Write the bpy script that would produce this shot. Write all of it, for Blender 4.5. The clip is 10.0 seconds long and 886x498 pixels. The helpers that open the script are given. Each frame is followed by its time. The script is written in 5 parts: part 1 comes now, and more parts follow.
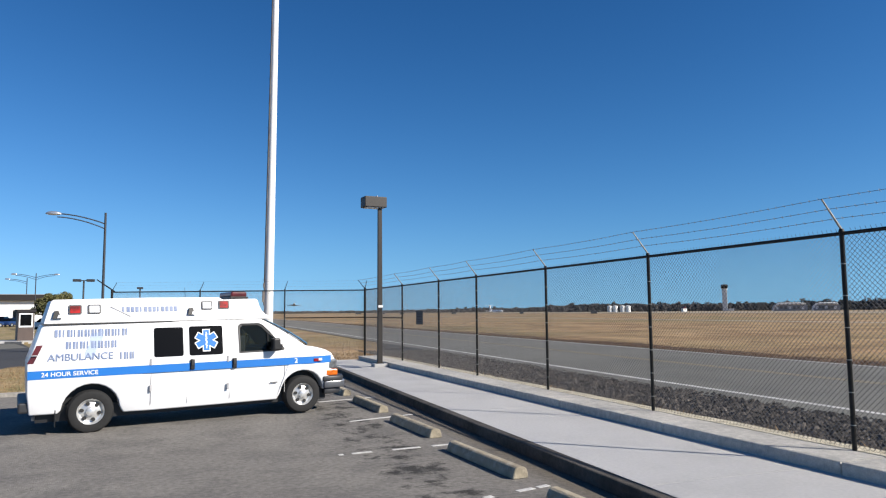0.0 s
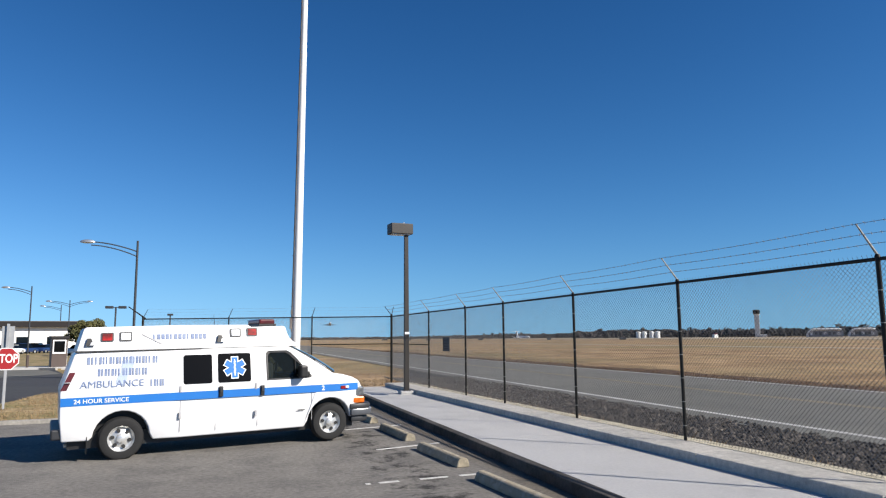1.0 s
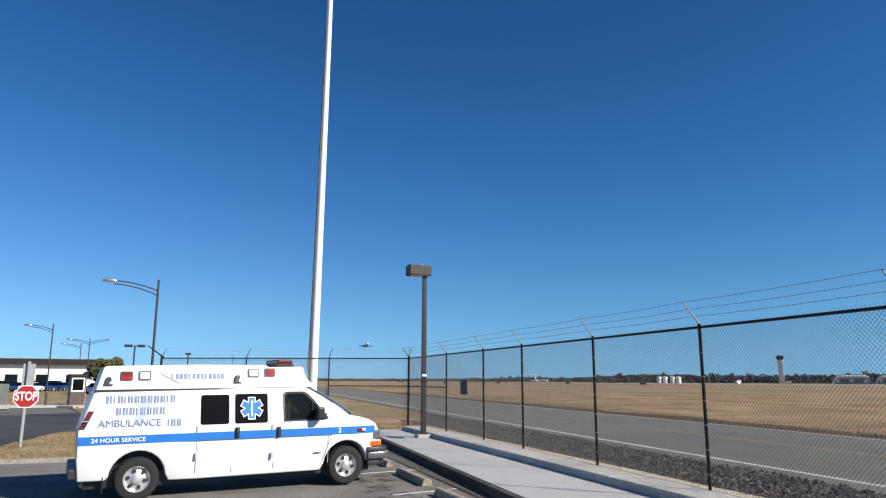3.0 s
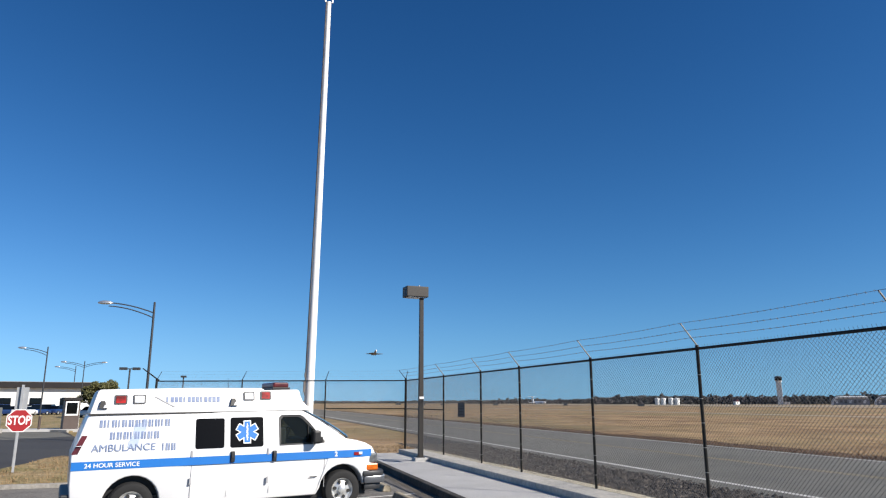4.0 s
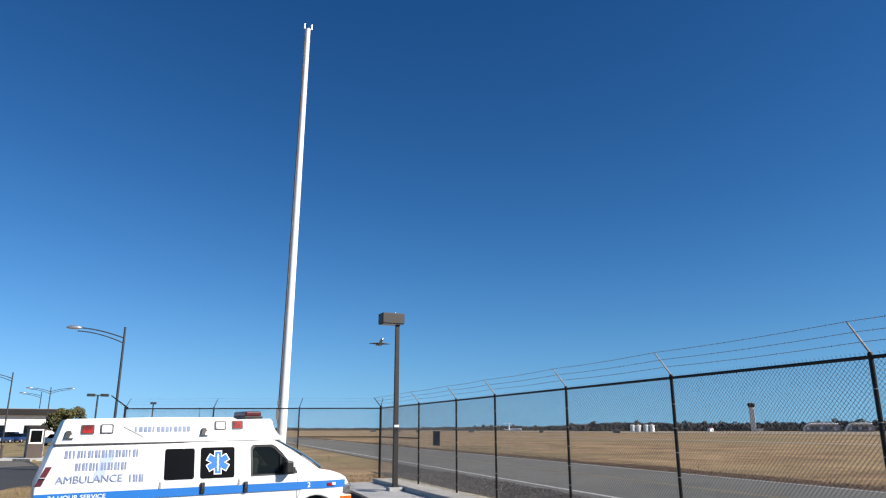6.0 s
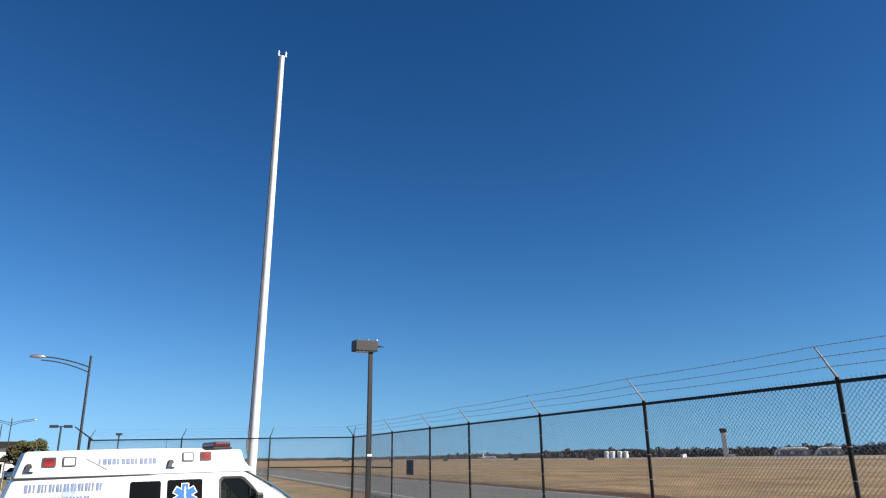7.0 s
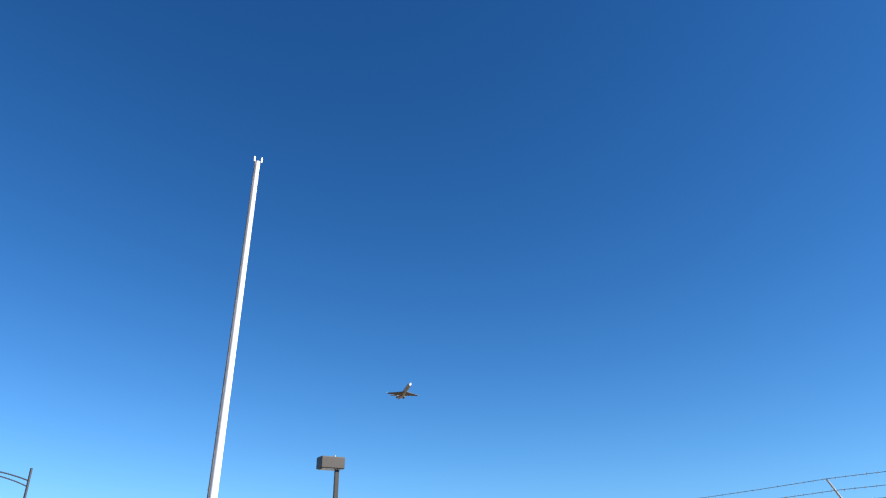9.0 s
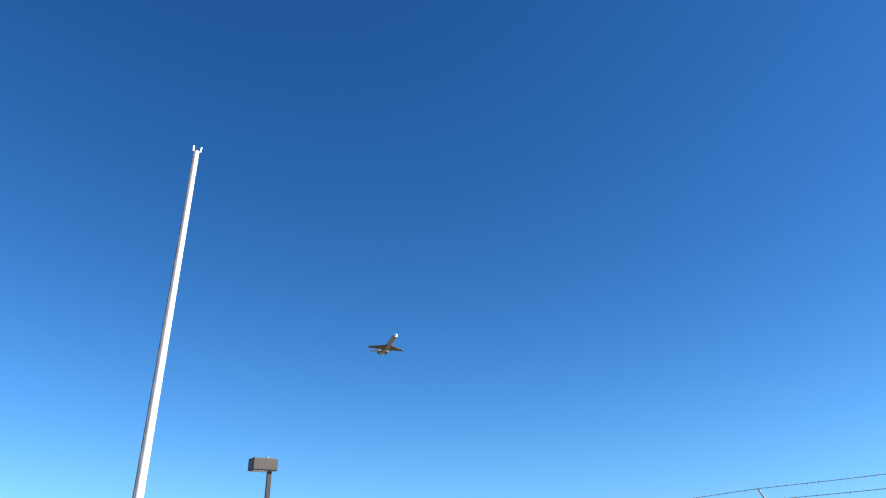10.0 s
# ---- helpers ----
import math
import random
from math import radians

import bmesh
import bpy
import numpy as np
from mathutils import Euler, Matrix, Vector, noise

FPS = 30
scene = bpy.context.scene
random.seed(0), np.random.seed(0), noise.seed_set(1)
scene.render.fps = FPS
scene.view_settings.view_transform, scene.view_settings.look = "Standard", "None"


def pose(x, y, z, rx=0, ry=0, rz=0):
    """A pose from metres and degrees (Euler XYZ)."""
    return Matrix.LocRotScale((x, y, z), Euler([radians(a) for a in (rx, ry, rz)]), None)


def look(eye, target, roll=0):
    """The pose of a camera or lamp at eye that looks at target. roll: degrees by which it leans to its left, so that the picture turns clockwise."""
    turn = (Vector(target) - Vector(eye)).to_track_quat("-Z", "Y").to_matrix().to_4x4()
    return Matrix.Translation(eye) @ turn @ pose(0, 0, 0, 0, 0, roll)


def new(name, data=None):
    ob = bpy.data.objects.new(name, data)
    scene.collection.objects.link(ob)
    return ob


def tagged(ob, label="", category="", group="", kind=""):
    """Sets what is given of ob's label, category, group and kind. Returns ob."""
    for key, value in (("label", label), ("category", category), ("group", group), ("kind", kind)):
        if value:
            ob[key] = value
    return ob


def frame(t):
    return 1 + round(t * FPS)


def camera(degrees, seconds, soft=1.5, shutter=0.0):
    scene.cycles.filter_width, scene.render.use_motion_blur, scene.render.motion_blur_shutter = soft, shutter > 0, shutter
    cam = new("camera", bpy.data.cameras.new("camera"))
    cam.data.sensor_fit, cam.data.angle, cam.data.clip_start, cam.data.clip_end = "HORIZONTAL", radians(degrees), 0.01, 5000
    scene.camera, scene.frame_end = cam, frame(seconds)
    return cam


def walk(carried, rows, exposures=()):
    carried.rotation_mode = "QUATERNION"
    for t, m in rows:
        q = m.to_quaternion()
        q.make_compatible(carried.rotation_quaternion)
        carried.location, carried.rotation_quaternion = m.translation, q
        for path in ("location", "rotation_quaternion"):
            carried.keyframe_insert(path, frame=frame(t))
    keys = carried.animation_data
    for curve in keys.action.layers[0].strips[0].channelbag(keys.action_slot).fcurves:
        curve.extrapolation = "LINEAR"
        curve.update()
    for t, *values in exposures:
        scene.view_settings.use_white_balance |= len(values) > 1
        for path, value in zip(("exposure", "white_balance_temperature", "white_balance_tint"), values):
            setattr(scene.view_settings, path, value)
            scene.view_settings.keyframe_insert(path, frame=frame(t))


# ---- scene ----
# the camera: hand-held at the edge of the parking lot, tilting up
cam = camera(65.6, 10.0, soft=1.2)
walk(cam, [
    (0.0, pose(0.019, 0.004, 2.057, 95.170, 0.492, -19.400)),
    (0.5, pose(0.018, -0.001, 2.073, 96.488, 0.564, -18.627)),
    (1.0, pose(0.012, 0.003, 2.078, 97.338, 0.526, -17.208)),
    (1.5, pose(0.016, 0.006, 2.073, 97.915, 0.171, -17.501)),
    (2.0, pose(-0.008, 0.005, 2.077, 98.803, -0.120, -16.186)),
    (2.5, pose(-0.013, 0.002, 2.081, 99.621, -0.325, -15.801)),
    (4.0, pose(-0.010, 0.005, 2.092, 102.568, 0.028, -16.038)),
    (4.5, pose(-0.022, -0.019, 2.115, 102.344, -0.112, -16.438)),
    (5.0, pose(-0.011, -0.017, 2.130, 102.448, -0.283, -17.091)),
    (6.5, pose(-0.010, -0.009, 2.139, 105.994, 0.480, -18.920)),
    (7.0, pose(-0.000, -0.004, 2.141, 106.881, 0.666, -20.119)),
    (7.5, pose(-0.004, 0.014, 2.152, 108.640, -0.007, -20.199)),
    (8.0, pose(-0.092, 0.216, 2.256, 111.514, 0.413, -21.095)),
    (8.5, pose(-0.111, 0.476, 2.395, 112.516, 0.565, -22.775)),
    (9.0, pose(-0.064, 0.504, 2.416, 115.669, 0.696, -23.002)),
    (9.5, pose(0.060, 0.486, 2.470, 115.823, 0.834, -24.098)),
    (10.0, pose(0.134, 0.722, 2.577, 115.448, 1.229, -27.797)),
], exposures=[(0.0, 0.78), (2.5, 0.72), (5.0, 0.72), (7.0, 0.72), (7.8, 0.83), (8.5, 1.10), (10.0, 1.36)])

# ---- world, sun ----
SUN_TO = Vector((0.75, -0.66, 0.0)).normalized()
SUN_EL = radians(33.5)
world = bpy.data.worlds.new("sky")
scene.world = world
world.use_nodes = True
wn = world.node_tree.nodes
sky = wn.new("ShaderNodeTexSky")
sky.sky_type, sky.sun_disc = "NISHITA", False
sky.sun_elevation, sky.sun_rotation = SUN_EL, math.atan2(SUN_TO.x, SUN_TO.y)
sky.air_density, sky.dust_density, sky.ozone_density, sky.altitude = 1.0, 0.1, 2.5, 0
# clear dry winter air: a deeper blue than the model's own, and no dull haze low down
coord, axes, lifted = wn.new("ShaderNodeTexCoord"), wn.new("ShaderNodeSeparateXYZ"), wn.new("ShaderNodeCombineXYZ")
world.node_tree.links.new(coord.outputs["Generated"], axes.inputs[0])
last = axes.outputs[2]
for op, value in (("MAXIMUM", 0.0), ("POWER", 2.0), ("ADD", 0.0081), ("SQRT", 0.0)):
    q = wn.new("ShaderNodeMath")
    q.operation, q.inputs[1].default_value = op, value
    world.node_tree.links.new(last, q.inputs[0])
    last = q.outputs[0]
for i in (0, 1):
    world.node_tree.links.new(axes.outputs[i], lifted.inputs[i])
world.node_tree.links.new(last, lifted.inputs[2])
world.node_tree.links.new(lifted.outputs[0], sky.inputs[0])
split, join = wn.new("ShaderNodeSeparateColor"), wn.new("ShaderNodeCombineColor")
world.node_tree.links.new(sky.outputs[0], split.inputs[0])
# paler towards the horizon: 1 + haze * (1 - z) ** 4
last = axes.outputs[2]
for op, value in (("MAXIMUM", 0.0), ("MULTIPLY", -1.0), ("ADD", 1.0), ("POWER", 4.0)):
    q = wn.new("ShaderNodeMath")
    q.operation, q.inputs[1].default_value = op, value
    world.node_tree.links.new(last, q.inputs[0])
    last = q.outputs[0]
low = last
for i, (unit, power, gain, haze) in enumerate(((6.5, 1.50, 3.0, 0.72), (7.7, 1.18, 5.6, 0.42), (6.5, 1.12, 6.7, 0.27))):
    last = split.outputs[i]
    for op, value in (("DIVIDE", unit), ("POWER", power), ("MULTIPLY", gain)):
        q = wn.new("ShaderNodeMath")
        q.operation, q.inputs[1].default_value = op, value
        world.node_tree.links.new(last, q.inputs[0])
        last = q.outputs[0]
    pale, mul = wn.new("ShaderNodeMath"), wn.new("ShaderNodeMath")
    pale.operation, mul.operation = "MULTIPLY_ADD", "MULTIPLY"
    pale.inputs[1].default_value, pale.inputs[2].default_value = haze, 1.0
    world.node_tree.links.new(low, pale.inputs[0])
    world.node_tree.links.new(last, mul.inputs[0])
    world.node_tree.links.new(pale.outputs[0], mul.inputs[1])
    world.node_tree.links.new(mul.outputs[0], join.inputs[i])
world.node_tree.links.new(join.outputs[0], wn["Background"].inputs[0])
wn["Background"].inputs[1].default_value = 0.06
sun_data = bpy.data.lights.new("sun", "SUN")
sun_data.energy, sun_data.angle, sun_data.color = 5.0, radians(0.5), (1.0, 0.93, 0.84)
sun = new("sun", sun_data)
sun.matrix_basis = look(SUN_TO * 50 + Vector((0, 0, 50 * math.tan(SUN_EL))), (0, 0, 0))

# ---- materials ----


def surf(name, c1, c2=None, scale=3.0, rough=0.7, metal=0.0, bump=0.0, bscale=60.0, fine=0.25, coat=0.0, island=0.0):
    """A principled surface: two tones at a coarse and a fine scale, with relief."""
    m = bpy.data.materials.new(name)
    m.use_nodes = True
    n, k = m.node_tree.nodes, m.node_tree.links
    b = n["Principled BSDF"]
    c2 = c2 or tuple(v * 0.82 for v in c1)
    co = n.new("ShaderNodeTexCoord").outputs["Object"]
    big, small = n.new("ShaderNodeTexNoise"), n.new("ShaderNodeTexNoise")
    big.inputs["Scale"].default_value, big.inputs["Detail"].default_value = scale, 6
    small.inputs["Scale"].default_value, small.inputs["Detail"].default_value = bscale, 3
    for q in (big, small):
        k.new(co, q.inputs["Vector"])
    add = n.new("ShaderNodeMix")
    add.inputs[0].default_value = fine
    k.new(big.outputs[0], add.inputs[2]), k.new(small.outputs[0], add.inputs[3])
    ramp = n.new("ShaderNodeValToRGB")
    ramp.color_ramp.elements[0].position, ramp.color_ramp.elements[1].position = 0.35, 0.65
    ramp.color_ramp.elements[0].color, ramp.color_ramp.elements[1].color = (*c2, 1), (*c1, 1)
    k.new(add.outputs[0], ramp.inputs[0])
    col = ramp.outputs[0]
    if island:
        geo = n.new("ShaderNodeNewGeometry")
        hsv = n.new("ShaderNodeHueSaturation")
        mul = n.new("ShaderNodeMapRange")
        mul.inputs[3].default_value, mul.inputs[4].default_value = 1 - island, 1 + island
        k.new(geo.outputs["Random Per Island"], mul.inputs[0])
        k.new(mul.outputs[0], hsv.inputs["Value"]), k.new(col, hsv.inputs["Color"])
        col = hsv.outputs[0]
    k.new(col, b.inputs["Base Color"])
    b.inputs["Roughness"].default_value, b.inputs["Metallic"].default_value = rough, metal
    b.inputs["Coat Weight"].default_value = coat
    if bump:
        bn = n.new("ShaderNodeBump")
        bn.inputs["Strength"].default_value, bn.inputs["Distance"].default_value = bump, 0.01
        k.new(small.outputs[0], bn.inputs["Height"]), k.new(bn.outputs[0], b.inputs["Normal"])
    return m


def glow(name, c, strength):
    m = surf(name, c)
    b = m.node_tree.nodes["Principled BSDF"]
    b.inputs["Emission Color"].default_value, b.inputs["Emission Strength"].default_value = (*c, 1), strength
    return m


def ground_mix(name, tones, scales, rough=0.9, bump=0.6, bscale=25.0, speck=0.0, sscale=30.0, oil=False):
    """Three tones of ground mixed by noise at two scales."""
    m = bpy.data.materials.new(name)
    m.use_nodes = True
    n, k = m.node_tree.nodes, m.node_tree.links
    b = n["Principled BSDF"]
    co = n.new("ShaderNodeTexCoord").outputs["Object"]
    col = None
    for c, s in zip(tones, (None, *scales)):
        if col is None:
            rgb = n.new("ShaderNodeRGB")
            rgb.outputs[0].default_value = (*c, 1)
            col = rgb.outputs[0]
            continue
        t = n.new("ShaderNodeTexNoise")
        t.inputs["Scale"].default_value, t.inputs["Detail"].default_value, t.inputs["Roughness"].default_value = s, 8, 0.65
        r = n.new("ShaderNodeValToRGB")
        r.color_ramp.elements[0].position, r.color_ramp.elements[1].position = 0.45, 0.62
        mx = n.new("ShaderNodeMix")
        mx.data_type = "RGBA"
        mx.inputs[7].default_value = (*c, 1)
        k.new(co, t.inputs["Vector"]), k.new(t.outputs[0], r.inputs[0]), k.new(r.outputs[0], mx.inputs[0]), k.new(col, mx.inputs[6])
        col = mx.outputs[2]
    if oil:
        # oil drips where engines stand, a little short of the wheel stops
        sep = n.new("ShaderNodeSeparateXYZ")
        k.new(co, sep.inputs[0])
        band = n.new("ShaderNodeMapRange")
        band.interpolation_type = "SMOOTHSTEP"
        off = n.new("ShaderNodeMath")
        off.operation = "SUBTRACT"
        off.inputs[1].default_value = 2.75
        dist = n.new("ShaderNodeMath")
        dist.operation = "ABSOLUTE"
        k.new(sep.outputs[0], off.inputs[0]), k.new(off.outputs[0], dist.inputs[0]), k.new(dist.outputs[0], band.inputs[0])
        band.inputs[1].default_value, band.inputs[2].default_value = 0.25, 0.95
        band.inputs[3].default_value, band.inputs[4].default_value = 0.11, -0.12
        t = n.new("ShaderNodeTexNoise")
        t.inputs["Scale"].default_value, t.inputs["Detail"].default_value, t.inputs["Roughness"].default_value = 2.1, 10, 0.75
        k.new(co, t.inputs["Vector"])
        sm = n.new("ShaderNodeMath")
        sm.operation = "ADD"
        k.new(t.outputs[0], sm.inputs[0]), k.new(band.outputs[0], sm.inputs[1])
        r = n.new("ShaderNodeValToRGB")
        r.color_ramp.elements[0].position, r.color_ramp.elements[1].position = 0.59, 0.68
        mx = n.new("ShaderNodeMix")
        mx.data_type = "RGBA"
        mx.inputs[7].default_value = (0.035, 0.033, 0.030, 1)
        k.new(sm.outputs[0], r.inputs[0]), k.new(r.outputs[0], mx.inputs[0]), k.new(col, mx.inputs[6])
        col = mx.outputs[2]
    if oil:
        # brown dirt swept up against the kerb
        edge = n.new("ShaderNodeMapRange")
        edge.interpolation_type = "SMOOTHSTEP"
        edge.inputs[1].default_value, edge.inputs[2].default_value, edge.inputs[4].default_value = 3.85, 4.25, 0.75
        mx = n.new("ShaderNodeMix")
        mx.data_type = "RGBA"
        mx.inputs[7].default_value = (0.098, 0.082, 0.062, 1)
        k.new(sep.outputs[0], edge.inputs[0]), k.new(edge.outputs[0], mx.inputs[0]), k.new(col, mx.inputs[6])
        col = mx.outputs[2]
    if speck:
        for sc, am in ((sscale, speck), (sscale * 5.3, speck * 0.8)):
            t = n.new("ShaderNodeTexNoise")
            t.inputs["Scale"].default_value, t.inputs["Detail"].default_value = sc, 2
            mr = n.new("ShaderNodeMapRange")
            mr.inputs[1].default_value, mr.inputs[2].default_value = 0.3, 0.7
            mr.inputs[3].default_value, mr.inputs[4].default_value = 1 - am, 1 + am
            hs = n.new("ShaderNodeHueSaturation")
            k.new(co, t.inputs["Vector"]), k.new(t.outputs[0], mr.inputs[0]), k.new(mr.outputs[0], hs.inputs["Value"]), k.new(col, hs.inputs["Color"])
            col = hs.outputs[0]
    k.new(col, b.inputs["Base Color"])
    b.inputs["Roughness"].default_value = rough
    b.inputs["Specular IOR Level"].default_value = 0.25
    t = n.new("ShaderNodeTexNoise")
    t.inputs["Scale"].default_value, t.inputs["Detail"].default_value = bscale, 5
    bn = n.new("ShaderNodeBump")
    bn.inputs["Strength"].default_value, bn.inputs["Distance"].default_value = bump, 0.03
    k.new(co, t.inputs["Vector"]), k.new(t.outputs[0], bn.inputs["Height"]), k.new(bn.outputs[0], b.inputs["Normal"])
    return m


M_GRASS = ground_mix("dry_grass", ((0.325, 0.218, 0.112), (0.168, 0.095, 0.043), (0.185, 0.146, 0.065)), (0.13, 0.03), speck=0.2, sscale=0.35)
M_VERGE = ground_mix("dead_weeds", ((0.105, 0.060, 0.028), (0.15, 0.088, 0.040), (0.055, 0.033, 0.018)), (0.5, 1.6), speck=0.3, sscale=2.0)
M_ISLAND = ground_mix("island_grass", ((0.288, 0.218, 0.118), (0.183, 0.134, 0.065), (0.144, 0.130, 0.050)), (1.1, 0.35), speck=0.25, sscale=5.0)
M_LOT = ground_mix("lot_asphalt", ((0.177, 0.166, 0.149), (0.152, 0.142, 0.129), (0.129, 0.121, 0.111)), (0.35, 1.1), 0.88, 0.5, 90.0, 0.22, 14.0, True)
M_ROAD = ground_mix("road_asphalt", ((0.124, 0.121, 0.106), (0.103, 0.101, 0.090), (0.140, 0.137, 0.120)), (0.4, 0.08), 0.9, 0.4, 60.0, 0.10, 9.0)
M_DARKROAD = ground_mix("new_asphalt", ((0.047, 0.047, 0.050), (0.040, 0.040, 0.042), (0.055, 0.055, 0.055)), (0.4, 0.08), 0.85, 0.4, 60.0)
M_RUNWAY = ground_mix("runway_concrete", ((0.282, 0.250, 0.196), (0.236, 0.214, 0.168), (0.309, 0.277, 0.218)), (0.05, 0.01), 0.9, 0.2, 5.0)
M_WALK = ground_mix("walk_concrete", ((0.462, 0.451, 0.433), (0.428, 0.418, 0.398), (0.476, 0.466, 0.447)), (0.9, 0.3), 0.9, 0.25, 120.0, 0.05, 20.0)
M_KERB = ground_mix("kerb_concrete", ((0.316, 0.296, 0.261), (0.261, 0.245, 0.221), (0.348, 0.332, 0.300)), (2.5, 0.6), 0.92, 0.5, 60.0, 0.14, 12.0)
# kerb concrete darkened so its colour carries the shade on the lot-side face
M_KERBDARK = ground_mix("shaded_kerb_concrete", ((0.071, 0.063, 0.055), (0.048, 0.045, 0.040), (0.094, 0.085, 0.075)), (2.5, 0.6), 0.92, 0.5, 60.0, 0.16, 12.0)
M_KERBSAND = ground_mix("sandy_kerb_concrete", ((0.459, 0.437, 0.392), (0.381, 0.364, 0.330), (0.504, 0.476, 0.426)), (2.5, 0.6), 0.92, 0.5, 60.0, 0.14, 12.0)
M_STOPBAR = ground_mix("stop_concrete", ((0.330, 0.285, 0.207), (0.248, 0.215, 0.156), (0.380, 0.339, 0.264)), (4.0, 9.0), 0.92, 0.7, 50.0)
# near-black bed: the shade in the gaps between stones, put into its colour
M_GRAVELBED = ground_mix("shade_dark_gravel_bed", ((0.024, 0.021, 0.020), (0.043, 0.040, 0.036), (0.014, 0.013, 0.013)), (6.0, 14.0), 0.95, 1.0, 18.0)
M_STONE = surf("gravel_stone", (0.105, 0.090, 0.076), (0.026, 0.022, 0.019), 5.0, 0.9, island=0.8)
M_LINE = surf("worn_white_line", (0.607, 0.598, 0.569), (0.304, 0.294, 0.280), 5.0, 0.8, fine=0.5, bscale=40.0)
M_YELLOW = surf("worn_yellow_line", (0.284, 0.213, 0.095), (0.174, 0.146, 0.095), 3.0, 0.8)
M_POST = surf("dark_fence_tube", (0.026, 0.025, 0.023), (0.012, 0.0115, 0.011), 9.0, 0.5)
M_WIRE = surf("galvanised_wire", (0.21, 0.205, 0.195), (0.15, 0.145, 0.14), 5.0, 0.6, 0.15)
M_ARM = surf("galvanised_arm", (0.30, 0.30, 0.285), (0.20, 0.20, 0.19), 8.0, 0.5, 0.5)
M_BRONZE = surf("bronze_paint", (0.030, 0.025, 0.020), (0.024, 0.020, 0.016), 4.0, 0.55)
M_POLEWHITE = surf("white_pole_paint", (0.82, 0.81, 0.78), (0.74, 0.73, 0.70), 0.8, 0.5)
M_BROWNSTREAK = surf("rusty_cable", (0.22, 0.19, 0.16), (0.12, 0.10, 0.09), 3.0, 0.8)
M_GREYPOLE = surf("dark_steel_pole", (0.042, 0.045, 0.050), (0.030, 0.032, 0.036), 2.0, 0.5, 0.2)
M_SILVER = surf("aluminium", (0.62, 0.63, 0.64), (0.52, 0.53, 0.54), 5.0, 0.35, 0.8)
M_VAN = surf("white_van_paint", (0.66, 0.665, 0.67), (0.62, 0.62, 0.615), 1.3, 0.35, coat=0.3)
M_CAP = surf("white_gelcoat", (0.68, 0.68, 0.675), (0.64, 0.64, 0.63), 1.0, 0.45)
M_BLUE = surf("blue_stripe", (0.0005, 0.135, 0.46), (0.0005, 0.122, 0.42), 2.0, 0.6)
M_LETTER = surf("faded_blue_letter", (0.10, 0.145, 0.27), (0.19, 0.235, 0.34), 9.0, 0.5)
M_MAPBLUE = surf("pale_blue_decal", (0.28, 0.35, 0.50), (0.40, 0.46, 0.57), 4.0, 0.45)
M_WHITEDECAL = surf("white_decal", (0.82, 0.83, 0.85), None, 3.0, 0.45)
M_SEAM = surf("panel_gap", (0.02, 0.02, 0.02), None, 3.0, 0.8)
M_FAINTSEAM = surf("door_gap", (0.38, 0.38, 0.39), None, 3.0, 0.7)
M_BLACK = surf("black_plastic", (0.005, 0.005, 0.0055), (0.007, 0.007, 0.007), 8.0, 0.5)
M_GREYPLASTIC = surf("grey_bumper", (0.026, 0.027, 0.030), (0.02, 0.021, 0.023), 4.0, 0.5)
M_BUMPER = surf("blue_grey_bumper", (0.075, 0.08, 0.09), (0.055, 0.058, 0.065), 4.0, 0.4)
M_CHROME = surf("chrome", (0.78, 0.78, 0.77), (0.70, 0.70, 0.69), 6.0, 0.18, 1.0)
M_RIM = surf("steel_rim", (0.70, 0.70, 0.68), (0.42, 0.42, 0.41), 9.0, 0.3, 0.55)
M_TYRE = surf("tyre_rubber", (0.009, 0.009, 0.009), (0.006, 0.006, 0.006), 12.0, 0.8, bump=0.3)
M_GLASS = surf("dark_glass", (0.003, 0.0035, 0.004), (0.002, 0.0025, 0.003), 2.0, 0.05)
M_SCREEN = surf("windscreen_glass", (0.030, 0.042, 0.050), None, 2.0, 0.06, coat=0.8)
M_TINT = surf("black_tinted_pane", (0.0018, 0.0018, 0.002), None, 2.0, 0.25)
M_RED = surf("red_lens", (0.36, 0.004, 0.005), (0.08, 0.002, 0.003), 11.0, 0.5)
M_DARKRED = surf("dark_red_lens", (0.105, 0.009, 0.012), (0.045, 0.005, 0.006), 5.0, 0.3)
for q, lv in ((M_POST, 0.15), (M_RED, 0.2), (M_TINT, 0.12), (M_GLASS, 0.3)):
    q.node_tree.nodes["Principled BSDF"].inputs["Specular IOR Level"].default_value = lv
M_CLEAR = surf("clear_lens", (0.70, 0.71, 0.72), (0.50, 0.52, 0.54), 14.0, 0.15, coat=0.5)
M_AMBER = surf("amber_lens", (0.60, 0.14, 0.006), (0.42, 0.08, 0.004), 14.0, 0.25)
M_HEADLAMP = surf("headlamp_lens", (0.16, 0.17, 0.18), (0.04, 0.045, 0.05), 12.0, 0.12, coat=0.6)
M_SIGNRED = surf("stop_red", (0.30, 0.009, 0.012), (0.27, 0.008, 0.011), 2.0, 0.5)
M_SIGNWHITE = surf("sign_white", (0.80, 0.80, 0.79), None, 3.0, 0.4)
M_SIGNBACK = surf("sign_back_grey", (0.36, 0.37, 0.38), (0.30, 0.31, 0.32), 3.0, 0.55, 0.3)
M_GREYCAB = surf("green_grey_cabinet", (0.13, 0.14, 0.125), (0.10, 0.105, 0.095), 2.0, 0.7)
M_SIGNDARK = surf("dark_sign", (0.05, 0.055, 0.065), (0.04, 0.045, 0.05), 4.0, 0.6)
